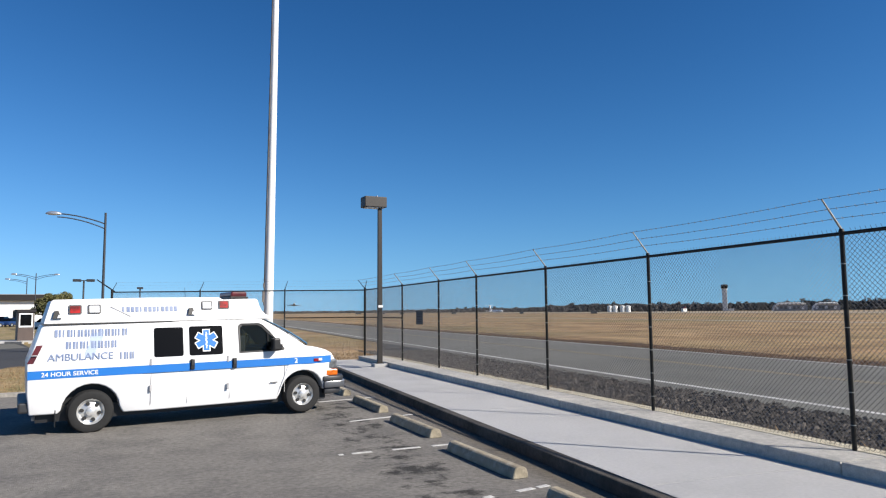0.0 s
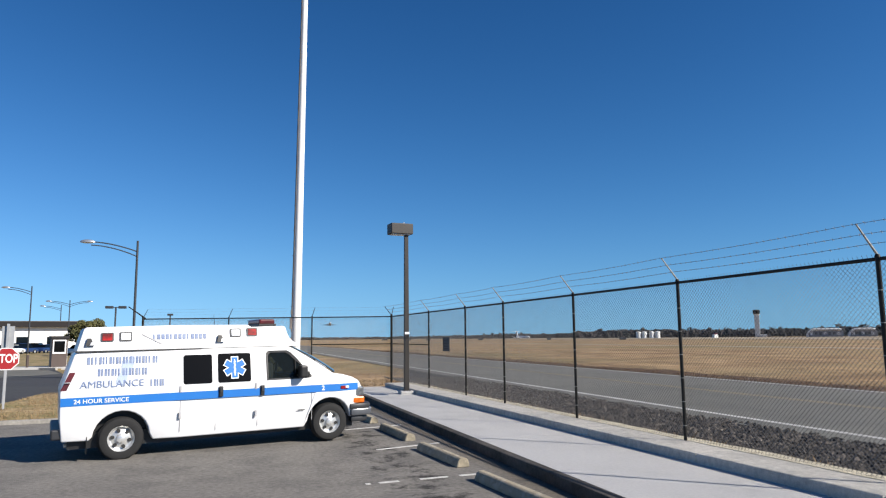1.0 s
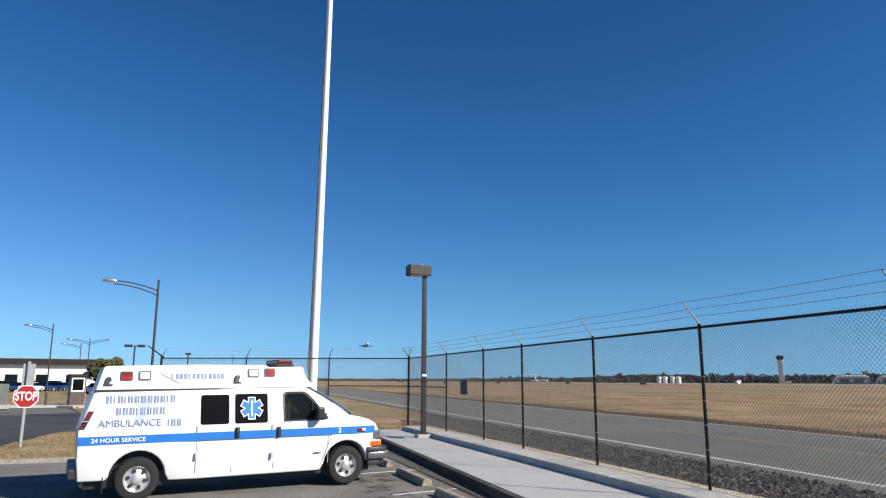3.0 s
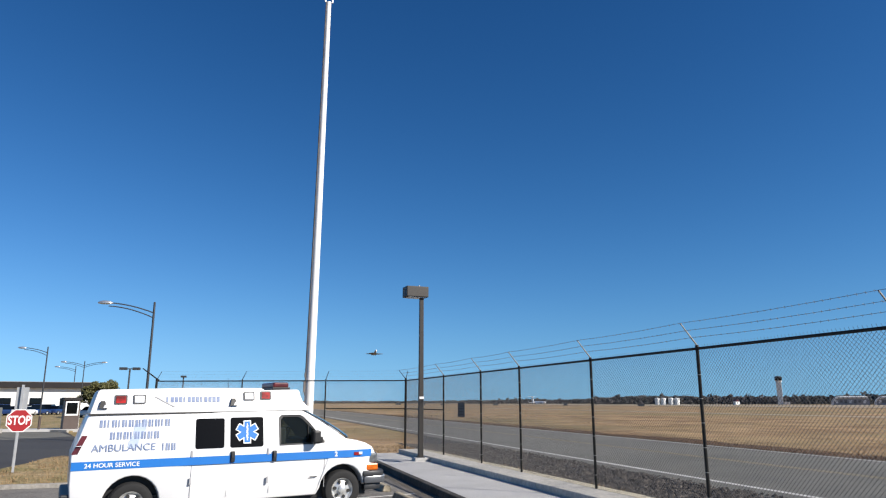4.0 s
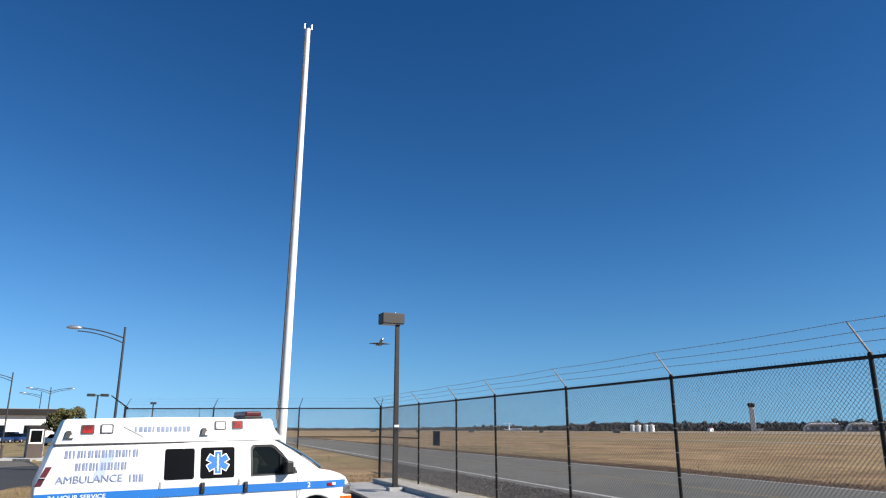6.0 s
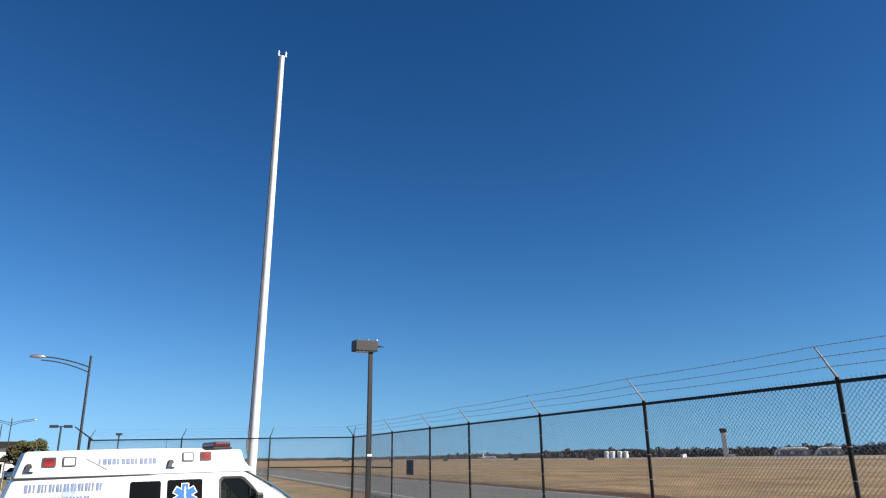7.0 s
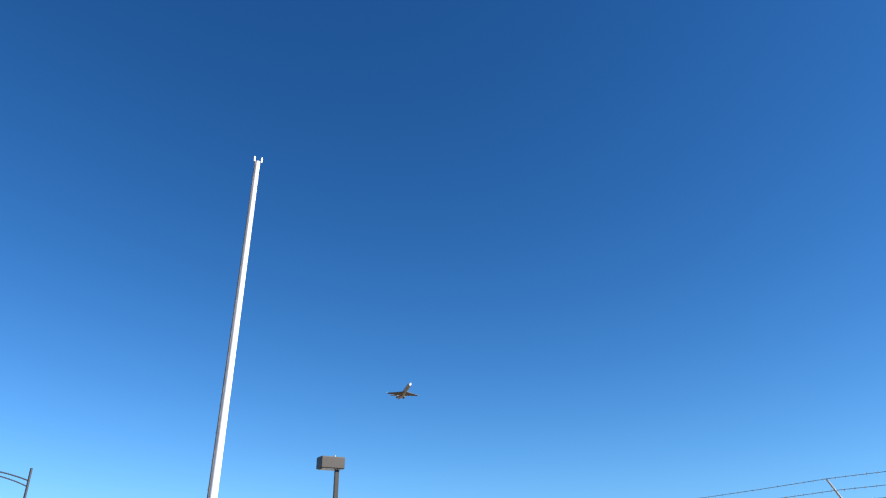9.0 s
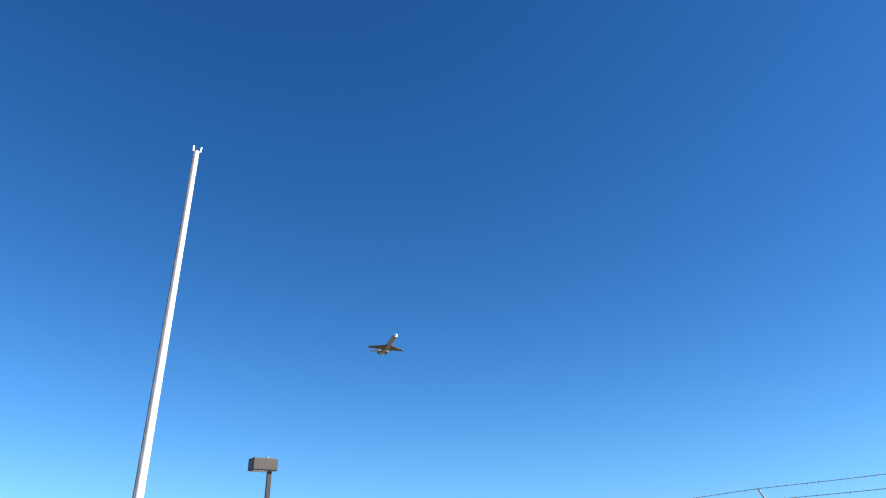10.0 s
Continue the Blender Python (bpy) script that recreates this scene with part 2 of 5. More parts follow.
M_BUILDWHITE = surf("white_wall", (0.74, 0.74, 0.71), (0.68, 0.68, 0.65), 0.3, 0.8)
M_FASCIA = surf("brown_fascia", (0.012, 0.009, 0.009), (0.008, 0.006, 0.006), 0.4, 0.75)
M_ROOF = surf("grey_roof", (0.25, 0.25, 0.25), None, 0.3, 0.9)
M_BOOTH = surf("brown_booth_panel", (0.075, 0.052, 0.042), (0.06, 0.042, 0.035), 2.0, 0.6)
M_BARK = surf("bark", (0.09, 0.07, 0.05), (0.06, 0.045, 0.035), 6.0, 0.95, bump=0.6)
M_LEAF = surf("olive_leaf", (0.088, 0.080, 0.020), (0.036, 0.042, 0.010), 1.5, 0.7, island=0.45)
M_WOODS = surf("winter_woods", (0.066, 0.056, 0.056), (0.026, 0.030, 0.026), 0.012, 0.95, island=0.3)
M_BLADE = surf("dry_blade", (0.294, 0.204, 0.109), (0.190, 0.124, 0.059), 0.35, 0.85, island=0.18)
M_WEED = surf("dead_weed", (0.107, 0.052, 0.024), (0.040, 0.022, 0.012), 0.22, 0.9, island=0.35)
M_SAND = ground_mix("pale_grit", ((0.474, 0.427, 0.316), (0.363, 0.324, 0.237), (0.521, 0.474, 0.371)), (3.0, 9.0), 0.95, 0.8, 60.0, 0.2, 15.0)
M_PANE = surf("clear_window_glass", (0.02, 0.024, 0.023), None, 2.0, 0.04)
pn = M_PANE.node_tree.nodes
see, both = pn.new("ShaderNodeBsdfTransparent"), pn.new("ShaderNodeMixShader")
see.inputs[0].default_value = (0.62, 0.68, 0.65, 1)
both.inputs[0].default_value = 0.25
M_PANE.node_tree.links.new(see.outputs[0], both.inputs[1])
M_PANE.node_tree.links.new(pn["Principled BSDF"].outputs[0], both.inputs[2])
M_PANE.node_tree.links.new(both.outputs[0], pn["Material Output"].inputs[0])
M_CABIN = surf("grey_cabin_trim", (0.045, 0.045, 0.043), (0.032, 0.032, 0.032), 3.0, 0.8)
M_DITCH = ground_mix("dark_ditch", ((0.067, 0.051, 0.032), (0.047, 0.040, 0.024), (0.087, 0.063, 0.036)), (0.3, 0.05), 0.95, 0.3, 5.0)
M_CARBLUE = surf("blue_car_paint", (0.015, 0.035, 0.11), None, 2.0, 0.25, coat=0.5)
M_CARDARK = surf("dark_car_paint", (0.025, 0.027, 0.03), None, 2.0, 0.25, coat=0.5)
M_CARWHITE = surf("white_car_paint", (0.75, 0.75, 0.74), None, 2.0, 0.3, coat=0.5)
M_CARSILVER = surf("silver_car_paint", (0.42, 0.44, 0.46), None, 2.0, 0.3, 0.4, coat=0.5)
M_TOWER = surf("tower_concrete", (0.66, 0.65, 0.62), (0.60, 0.59, 0.56), 0.2, 0.8)
M_HANGAR = surf("hangar_grey", (0.33, 0.335, 0.34), (0.25, 0.255, 0.26), 0.15, 0.75)
M_JETGREY = surf("jet_grey", (0.185, 0.19, 0.195), (0.15, 0.155, 0.16), 0.3, 0.4)
M_JETWHITE = surf("jet_white", (0.82, 0.82, 0.82), None, 0.5, 0.35)
M_JETDARK = surf("jet_dark", (0.036, 0.042, 0.050), None, 0.5, 0.5)
M_LANDLIGHT = glow("landing_light", (1.0, 0.97, 0.9), 4.0)

# ---- helpers for building ----


def data(bm, name, material, smooth=False):
    me = bpy.data.meshes.new(name)
    bm.normal_update()
    bm.to_mesh(me)
    bm.free()
    me.materials.append(material)
    if smooth:
        for p in me.polygons:
            p.use_smooth = True
        me.set_sharp_from_angle(angle=radians(35))
    return me


def part(name, bm, material, parent, label="", smooth=False):
    ob = new(name, data(bm, name, material, smooth))
    ob.parent = parent
    return tagged(ob, label)


def again(name, me, parent, m):
    ob = new(name, me)
    ob.parent = parent
    ob.matrix_basis = m
    return ob


def thing(name, m, label, category, group="", kind=""):
    ob = new(name)
    ob.matrix_basis = m
    return tagged(ob, label, category, group, kind)


def single(name, bm, material, label, category, group="", kind="", m=None, smooth=False):
    ob = new(name, data(bm, name, material, smooth))
    if m is not None:
        ob.matrix_basis = m
    return tagged(ob, label, category, group, kind)


def box(bm, x0, x1, y0, y1, z0, z1, bevel=0.0, seg=2):
    r = bmesh.ops.create_cube(bm, size=1.0)
    vs = r["verts"]
    for v in vs:
        v.co = Vector((x0 if v.co.x < 0 else x1, y0 if v.co.y < 0 else y1, z0 if v.co.z < 0 else z1))
    if bevel:
        es = list({e for v in vs for e in v.link_edges})
        bmesh.ops.bevel(bm, geom=es, offset=bevel, segments=seg, affect="EDGES", profile=0.5)
    return vs


def tube(bm, p, q, r1, r2=None, n=10, caps=True):
    p, q = Vector(p), Vector(q)
    r2 = r1 if r2 is None else r2
    m = Matrix.Translation((p + q) / 2) @ (q - p).to_track_quat("Z", "Y").to_matrix().to_4x4()
    return bmesh.ops.create_cone(bm, cap_ends=caps, segments=n, radius1=r1, radius2=r2, depth=(q - p).length, matrix=m)["verts"]


def prism(bm, outline, y0, y1):
    """A closed outline of (x, z) drawn out from y0 to y1."""
    a = [bm.verts.new((x, y0, z)) for x, z in outline]
    b = [bm.verts.new((x, y1, z)) for x, z in outline]
    bm.faces.new(a), bm.faces.new(b[::-1])
    for i in range(len(a)):
        j = (i + 1) % len(a)
        bm.faces.new((a[j], a[i], b[i], b[j]))
    bmesh.ops.recalc_face_normals(bm, faces=bm.faces)
    return a + b


def slab(bm, outline, z0, z1):
    """A closed outline of (x, y) drawn up from z0 to z1."""
    a = [bm.verts.new((x, y, z0)) for x, y in outline]
    b = [bm.verts.new((x, y, z1)) for x, y in outline]
    bm.faces.new(a[::-1]), bm.faces.new(b)
    for i in range(len(a)):
        j = (i + 1) % len(a)
        bm.faces.new((a[i], a[j], b[j], b[i]))
    bmesh.ops.recalc_face_normals(bm, faces=bm.faces)
    return a + b


def lettering(name, text, size, material, parent, m, bold=0.0, label="", squeeze=1.0):
    cu = bpy.data.curves.new(name, "FONT")
    cu.body, cu.size, cu.align_x, cu.align_y, cu.extrude, cu.offset = text, size, "CENTER", "CENTER", 0.001, bold
    tmp = new(name, cu)
    me = bpy.data.meshes.new_from_object(tmp.evaluated_get(bpy.context.evaluated_depsgraph_get()))
    bpy.data.objects.remove(tmp)
    me.transform(Matrix.Diagonal((squeeze, 1, 1, 1)))
    me.materials.clear()
    me.materials.append(material)
    ob = again(name, me, parent, m)
    return tagged(ob, label)


def soup(name, verts, faces, material):
    me = bpy.data.meshes.new(name)
    me.from_pydata(verts, [], faces)
    me.materials.append(material)
    return me


# ---- ground ----
bm = bmesh.new()
bmesh.ops.create_grid(bm, x_segments=60, y_segments=60, size=2400)
for v in bm.verts:
    v.co.z = -0.04
single("ground", bm, M_GRASS, "flat airfield of dry tan winter grass", "ground", kind="structure", m=pose(300, 1200, 0))

bm = bmesh.new()
slab(bm, [(-45, -25), (4.42, -25), (4.42, 24.0), (1.5, 24.0), (1.0, 21.5), (-1.5, 21.5), (-3.5, 20.2), (-45, 17.5)], -0.3, 0.0)
single("parking_lot", bm, M_LOT, "weathered grey asphalt parking lot with dark oil stains", "parking lot", kind="structure")

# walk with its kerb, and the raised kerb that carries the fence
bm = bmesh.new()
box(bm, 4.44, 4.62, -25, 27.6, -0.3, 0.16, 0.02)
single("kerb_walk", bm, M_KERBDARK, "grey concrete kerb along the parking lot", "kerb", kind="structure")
walk_ob = thing("pavement", pose(0, 0, 0), "smooth pale grey concrete walkway beside the fence", "walkway", kind="structure")
y = -24.0
panels = []
while y < 27.0:
    panels.append((y, min(y + 6.1, 27.6)))
    y += 6.1
for y0, y1 in panels:
    bm = bmesh.new()
    a0, a1 = 6.98 - 0.043 * (y0 - 6), 6.98 - 0.043 * (y1 - 6)
    vs = slab(bm, [(4.624, y0 + 0.006), (a0, y0 + 0.006), (a1, y1 - 0.006), (4.624, y1 - 0.006)], -0.2, 0.152)
    part("panel", bm, M_WALK, walk_ob)
kerb_ob = thing("kerb_fence", pose(0, 0, 0), "raised sandy concrete kerb under the chain-link fence", "kerb", kind="structure")
y = -24.4
while y < 27.0:
    bm = bmesh.new()
    box(bm, 0.0, 1.0, y + 0.005, min(y + 3.05, 27.6) - 0.005, -0.3, 0.30, 0.022)
    for v in bm.verts:
        v.co.x += 6.98 - 0.043 * (v.co.y - 6)
    part("kerb_stone", bm, M_KERBSAND, kerb_ob)
    y += 3.05
bm = bmesh.new()
inner = [(7.70 + 0.06 * noise.noise((i * 0.7, 1, 4)) - 0.043 * (0.3 * i - 30), -24 + 0.3 * i) for i in range(171)]
slab(bm, [(x + 0.29 - 0.06 * noise.noise((y * 0.5, 3, 1)), y) for x, y in reversed(inner)] + inner, 0.28, 0.306)
single("trim_grit", bm, M_SAND, "strip of pale sandy grit along the foot of the fence", "grit", kind="structure")

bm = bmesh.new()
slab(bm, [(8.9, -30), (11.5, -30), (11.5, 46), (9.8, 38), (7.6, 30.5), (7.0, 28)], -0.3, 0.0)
single("gravel_strip", bm, M_GRAVELBED, "gravel bed beside the perimeter road, coloured as shade between stones", "gravel", kind="structure")

bm = bmesh.new()
slab(bm, [(11.52, -60), (22.6, -60), (22.6, 420), (11.52, 420)], -0.3, 0.0)
single("road", bm, M_ROAD, "grey asphalt perimeter road", "road", kind="structure")
for nm, x0, x1, mt in (("line_near", 12.42, 12.62, M_LINE), ("line_far", 22.2, 22.32, M_LINE), ("line_centre", 17.3, 17.4, M_YELLOW), ("line_centre", 17.55, 17.65, M_YELLOW)):
    bm = bmesh.new()
    box(bm, x0, x1, -60, 400, -0.1, 0.005)
    single("trim_" + nm, bm, mt, "painted road line, worn", "road marking", kind="structure")

bm = bmesh.new()
edge = [(22.62, 5 + 1.5 * i) for i in range(120)]
out = [(25.3 + 1.8 * noise.noise((i * 0.21, 2, 0)) + 0.9 * noise.noise((i * 1.7, 5, 0)), 5 + 1.5 * i) for i in range(120)]
for (p, q), (u, v) in zip(zip(edge, edge[1:]), zip(out, out[1:])):
    bm.faces.new([bm.verts.new((a, b, -0.03)) for a, b in (p, u, v, q)])
bmesh.ops.remove_doubles(bm, verts=bm.verts, dist=0.001)
bmesh.ops.solidify(bm, geom=list(bm.faces), thickness=0.02)
single("verge", bm, M_VERGE, "dark brown dead weeds along the road's edge", "verge", kind="structure")

# runway and taxiway, pale bands far out over the grass
for x0, x1, lab in ((86, 90.5, "pale concrete taxiway"), (240, 290, "pale concrete runway"), (330, 400, "pale concrete apron edge")):
    bm = bmesh.new()
    slab(bm, [(x0, -200), (x1, -200), (x1, 2200), (x0, 2200)], -0.3, 0.0)
    single("runway", bm, M_RUNWAY, lab + " across the airfield", "runway", kind="structure")

bm = bmesh.new()
slab(bm, [(203, -200), (208, -200), (212, 900), (207, 900)], -0.3, 0.0)
single("ditch", bm, M_DITCH, "narrow dark weedy ditch across the airfield", "ditch", kind="structure")

# entrance road and grass island on the town side
bm = bmesh.new()
slab(bm, [(-90, 20.6), (-8.3, 20.6), (-7.2, 23.0), (-6.95, 26.0), (-6.9, 31.6), (-2, 33), (-9, 46), (-12, 57), (-25, 66), (-90, 56)], -0.3, 0.0)
single("road_entrance", bm, M_DARKROAD, "dark asphalt entrance road", "road", kind="structure")
bm = bmesh.new()
slab(bm, [(-90, 46), (-12.6, 46.5), (-10.2, 50), (-12.4, 56.8), (-25, 65.5), (-90, 55.5)], -0.3, 0.004)
single("road_terminal", bm, M_ROAD, "older grey asphalt of the terminal drive", "road", kind="structure")
bm = bmesh.new()
bmesh.ops.create_grid(bm, x_segments=60, y_segments=24, size=0.5)
for v in bm.verts:
    s, t = v.co.x + 0.5, v.co.y + 0.5
    x = -7.0 + 9.0 * s
    lo = 17.9 + 2.7 * min(1, (x + 45) / 42) if x < -1.5 else 21.8
    hi = 31.6
    x -= 0.9 * (1 - s) * (1 - t) ** 3
    v.co = Vector((x, lo + (hi - lo) * t, -0.03 + 0.08 * math.sin(math.pi * t) ** 0.5 + 0.03 * noise.noise((x, t * 5, 3))))
single("lawn", bm, M_ISLAND, "low island of dry patchy grass at the lot's edge", "grass", kind="structure", smooth=True)
bm = bmesh.new()
slab(bm, [(-45, 17.55), (-3.5, 20.25), (-3.5, 20.5), (-45, 17.8)], -0.2, 0.09)
single("kerb_lot", bm, M_KERB, "low worn concrete kerb at the grass island", "kerb", kind="structure")
bm = bmesh.new()
slab(bm, [(-90, 56.3), (-25, 66.3), (-12, 57.3), (-4, 75), (-8, 150), (-90, 150)], -0.3, 0.06)
single("lawn_far", bm, M_ISLAND, "dry grass bank before the terminal car park", "grass", kind="structure")
bm = bmesh.new()
slab(bm, [(-25, 66), (-12, 57), (-11.9, 57.3), (-25, 66.35), (-90, 56.4), (-90, 56.05)], -0.3, 0.14)
single("kerb_far", bm, M_KERB, "pale concrete kerb across the entrance road", "kerb", kind="structure")

# ---- the fence ----
FENCE_TOP, FENCE_BASE = 3.02, 0.29


def wires(length, z0, z1, step=0.068, r=0.0029):
    """Straight crossing wires of one fence panel, along x, with twisted ends above the top."""
    vs, fs = [], []
    h = z1 - z0

    def bar(a, b, r):
        a, b = Vector(a), Vector(b)
        d = (b - a).normalized()
        s = Vector((0, 1, 0)) * r
        u = d.cross(Vector((0, 1, 0))) * r
        i = len(vs)
        for p in (a, b):
            vs.extend(((p + s)[:], (p + u)[:], (p - s)[:], (p - u)[:]))
        fs.extend((i + j, i + (j + 1) % 4, i + 4 + (j + 1) % 4, i + 4 + j) for j in range(4))

    k = -int(h / step) - 1
    while k * step < length:
        x = k * step
        for sgn, off in ((1, 0.0015), (-1, -0.0015)):
            xa, xb = (x, x + h) if sgn > 0 else (length - x, length - x - h)
            za, zb = z0, z1
            lo, hi = 0.0, length
            if sgn > 0:
                if xa < lo:
                    za, xa = za + (lo - xa), lo
                if xb > hi:
                    zb, xb = zb - (xb - hi), hi
            else:
                if xa > hi:
                    za, xa = za + (xa - hi), hi
                if xb < lo:
                    zb, xb = zb - (lo - xb), lo
            if zb > za + 0.01:
                bar((xa, off, za), (xb, off, zb), r)
        k += 1
    n = int(length / step)
    for i in range(n):
        x = (i + 0.5) * step
        bar((x - 0.01, 0, z1 - 0.01), (x + 0.012, 0.004, z1 + 0.045), r)
        bar((x + 0.01, 0, z0 + 0.01), (x - 0.012, 0, z0 - 0.03), r)
    return vs, fs


def strand(length, r=0.0032, sag=0.02):
    """One barbed wire along x with its barbs."""
    bm = bmesh.new()
    n = max(2, int(length / 0.9))
    pts = [Vector((length * i / n, 0, -sag * math.sin(math.pi * i / n))) for i in range(n + 1)]
    for a, b in zip(pts, pts[1:]):
        tube(bm, a, b, r, n=4, caps=False)
    x = 0.06
    while x < length:
        z = -sag * math.sin(math.pi * x / length)
        tube(bm, (x - 0.012, -0.012, z - 0.016), (x + 0.012, 0.012, z + 0.016), 0.0018, n=3, caps=False)
        tube(bm, (x - 0.012, 0.012, z + 0.016), (x + 0.012, -0.012, z - 0.016), 0.0018, n=3, caps=False)
        x += 0.13
    return bm


def fence(spots, base, lean, label, braced=(), corner=(), group="airfield fence", dark=(), wire=0.0032):
    """spots: posts on the plan. lean: the way that the barbed-wire arms lean. dark: arms toned as out of the sun."""
    f = thing("chain_link_fence", pose(0, 0, 0), label, "fence", group)
    bm = bmesh.new()
    tube(bm, (0, 0, base - 0.05), (0, 0, FENCE_TOP), 0.029, n=12)
    tube(bm, (0, 0, FENCE_TOP), (0, 0, FENCE_TOP + 0.035), 0.038, 0.026, n=12)
    post_me = data(bm, "post", M_POST, True)
    bm = bmesh.new()
    tube(bm, (0, 0, base - 0.05), (0, 0, FENCE_TOP + 0.05), 0.05, n=12)
    tube(bm, (0, 0, FENCE_TOP + 0.05), (0, 0, FENCE_TOP + 0.09), 0.055, 0.025, n=12)
    for z in (0.6, 1.1, 1.6, 2.1, 2.6):
        tube(bm, (0, 0, z), (0, 0, z + 0.03), 0.054, n=12)
    big_me = data(bm, "corner_post", M_POST, True)
    bm = bmesh.new()
    L = Vector(lean)
    p, q = Vector((0, 0, FENCE_TOP + 0.03)), Vector((L.x * 0.30, L.y * 0.30, FENCE_TOP + 0.40))
    tube(bm, p, q, 0.017, 0.011, n=6)
    for s in (0.3, 0.62, 0.96):
        c = p.lerp(q, s)
        tube(bm, c - Vector((0, 0, 0.012)), c + Vector((0, 0, 0.018)), 0.012, n=6)
    arm_me = data(bm, "barb_arm", M_ARM)
    bm = bmesh.new()
    tube(bm, (0, 0, -0.006), (0, 0, 0.006), 0.034, n=10, caps=False)
    tie_me = data(bm, "wire_tie", M_ARM)
    # same arm in the dark tube colour, standing in for shade on it
    shaded_me = arm_me.copy()
    shaded_me.materials[0] = M_POST
    for i, (x, y) in enumerate(spots):
        again("corner_post" if i in corner else "post", big_me if i in corner else post_me, f, pose(x, y, 0))
        for z in (0.55, 0.95, 1.35, 1.75, 2.15, 2.55):
            again("wire_tie", tie_me, f, pose(x, y, z + 0.03 * (i % 3)))
        again("barb_arm", shaded_me if i in dark else arm_me, f, pose(x, y, 0))
    for i, ((xa, ya), (xb, yb)) in enumerate(zip(spots, spots[1:])):
        d = Vector((xb - xa, yb - ya, 0))
        m = pose(xa, ya, 0, 0, 0, math.degrees(math.atan2(d.y, d.x)))
        bm = bmesh.new()
        tube(bm, (0.04, 0, FENCE_TOP - 0.025), (d.length - 0.04, 0, FENCE_TOP - 0.025), 0.024, n=10)
        part("top_rail", bm, M_POST, f, smooth=True).matrix_basis = m
        if i in braced:
            bm = bmesh.new()
            tube(bm, (0.04, 0, 1.83), (d.length - 0.04, 0, 1.83), 0.021, n=8)
            part("brace_rail", bm, M_POST, f, smooth=True).matrix_basis = m
            bm = bmesh.new()
            tube(bm, (0.04, -0.02, 1.80), (d.length - 0.05, -0.02, 0.5), 0.004, n=5)
            part("truss_rod", bm, M_WIRE, f).matrix_basis = m
        vs, fs = wires(d.length, base + 0.03, FENCE_TOP)
        ob = again("mesh_panel", soup("mesh_panel", vs, fs, M_WIRE), f, m @ pose(0, -0.043, 0))
        for s in (0.3, 0.62, 0.96):
            c = p.lerp(q, s)
            part("barbed_wire", strand(d.length, wire), M_WIRE, f).matrix_basis = Matrix.Translation(c + Vector((0, 0, 0.02))) @ m
    return f


ys = (-1.1, 2.7, 6.5, 10.29, 13.86, 17.61, 20.45, 24.05, 29.1)
line = [(7.7 - 0.043 * (y - 6), y) for y in ys]
fence(line, FENCE_BASE, (-1, 0, 0), "tall dark chain-link fence topped with barbed wire", braced=(7,), corner=(8,), dark=(1, 8))
cx, cy = line[-1]
dx, dy = -0.943, 0.334
back = [(cx + dx * s, cy + dy * s) for s in (0.0, 3.45, 7.1, 10.9)]
back_fence = fence(back, 0.02, (0.5, 0.87, 0), "chain-link fence with barbed wire running off behind the van", braced=(0,), corner=(3,), dark=(0, 1, 2, 3), wire=0.0012)
# the end post carries a longer arm that leans out
ex, ey = back[-1]
bm = bmesh.new()
tube(bm, (0.10, 0, FENCE_TOP), (-0.62, 0.1, FENCE_TOP + 0.52), 0.032, 0.022, n=6)
part("end_arm", bm, M_POST, back_fence, "long dark end arm").matrix_basis = pose(ex, ey, 0)

# small dark notice on the mesh
nb = thing("notice_board", pose(7.02, 22.1, 1.85, 0, 0, 92.5), "small dark notice hung on the fence mesh", "sign")
bm = bmesh.new()
box(bm, -0.32, 0.32, 0.05, 0.065, -0.23, 0.23, 0.004)
part("board", bm, M_SIGNDARK, nb)
for z in (0.12, 0.04, -0.06, -0.14):
    bm = bmesh.new()
    box(bm, -0.25, 0.25, 0.066, 0.069, z - 0.012, z + 0.012)
    part("text_bar", bm, M_CABIN, nb)

# ---- lamp on the walkway ----
lamp = thing("parking_lamp", pose(5.98, 23.62, 0.152), "bronze shoebox parking lamp on a square pole", "street lamp")
bm = bmesh.new()
box(bm, -0.25, 0.25, -0.25, 0.25, -0.02, 0.11, 0.02)
part("footing", bm, M_WALK, lamp, "pale concrete footing")
bm = bmesh.new()
box(bm, -0.13, 0.13, -0.13, 0.13, 0.11, 0.14, 0.006)
part("base_plate", bm, M_BRONZE, lamp)
bm = bmesh.new()
vs = box(bm, -0.085, 0.085, -0.085, 0.085, 0.13, 5.60, 0.012)
for v in bm.verts:
    if v.co.z > 3:
        v.co.x *= 0.8
        v.co.y *= 0.8
part("pole", bm, M_BRONZE, lamp)
bm = bmesh.new()
box(bm, -0.075, 0.095, -0.09, 0.09, 2.05, 2.13, 0.01)
part("label_band", bm, M_SIGNWHITE, lamp, "white band")
head = pose(-0.20, 0.04, 5.765, 0, 0, -19.5 + 26)
bm = bmesh.new()
box(bm, -0.42, 0.40, -0.25, 0.25, -0.18, 0.20, 0.025)
part("lamp_head", bm, M_BRONZE, lamp).matrix_basis = head
bm = bmesh.new()
box(bm, -0.34, 0.32, -0.2, 0.2, -0.195, -0.178)
part("lens", bm, M_CLEAR, lamp).matrix_basis = head
bm = bmesh.new()
tube(bm, (0.12, 0, 0.19), (0.12, 0, 0.27), 0.035, n=10)
part("photocell", bm, M_SILVER, lamp).matrix_basis = head

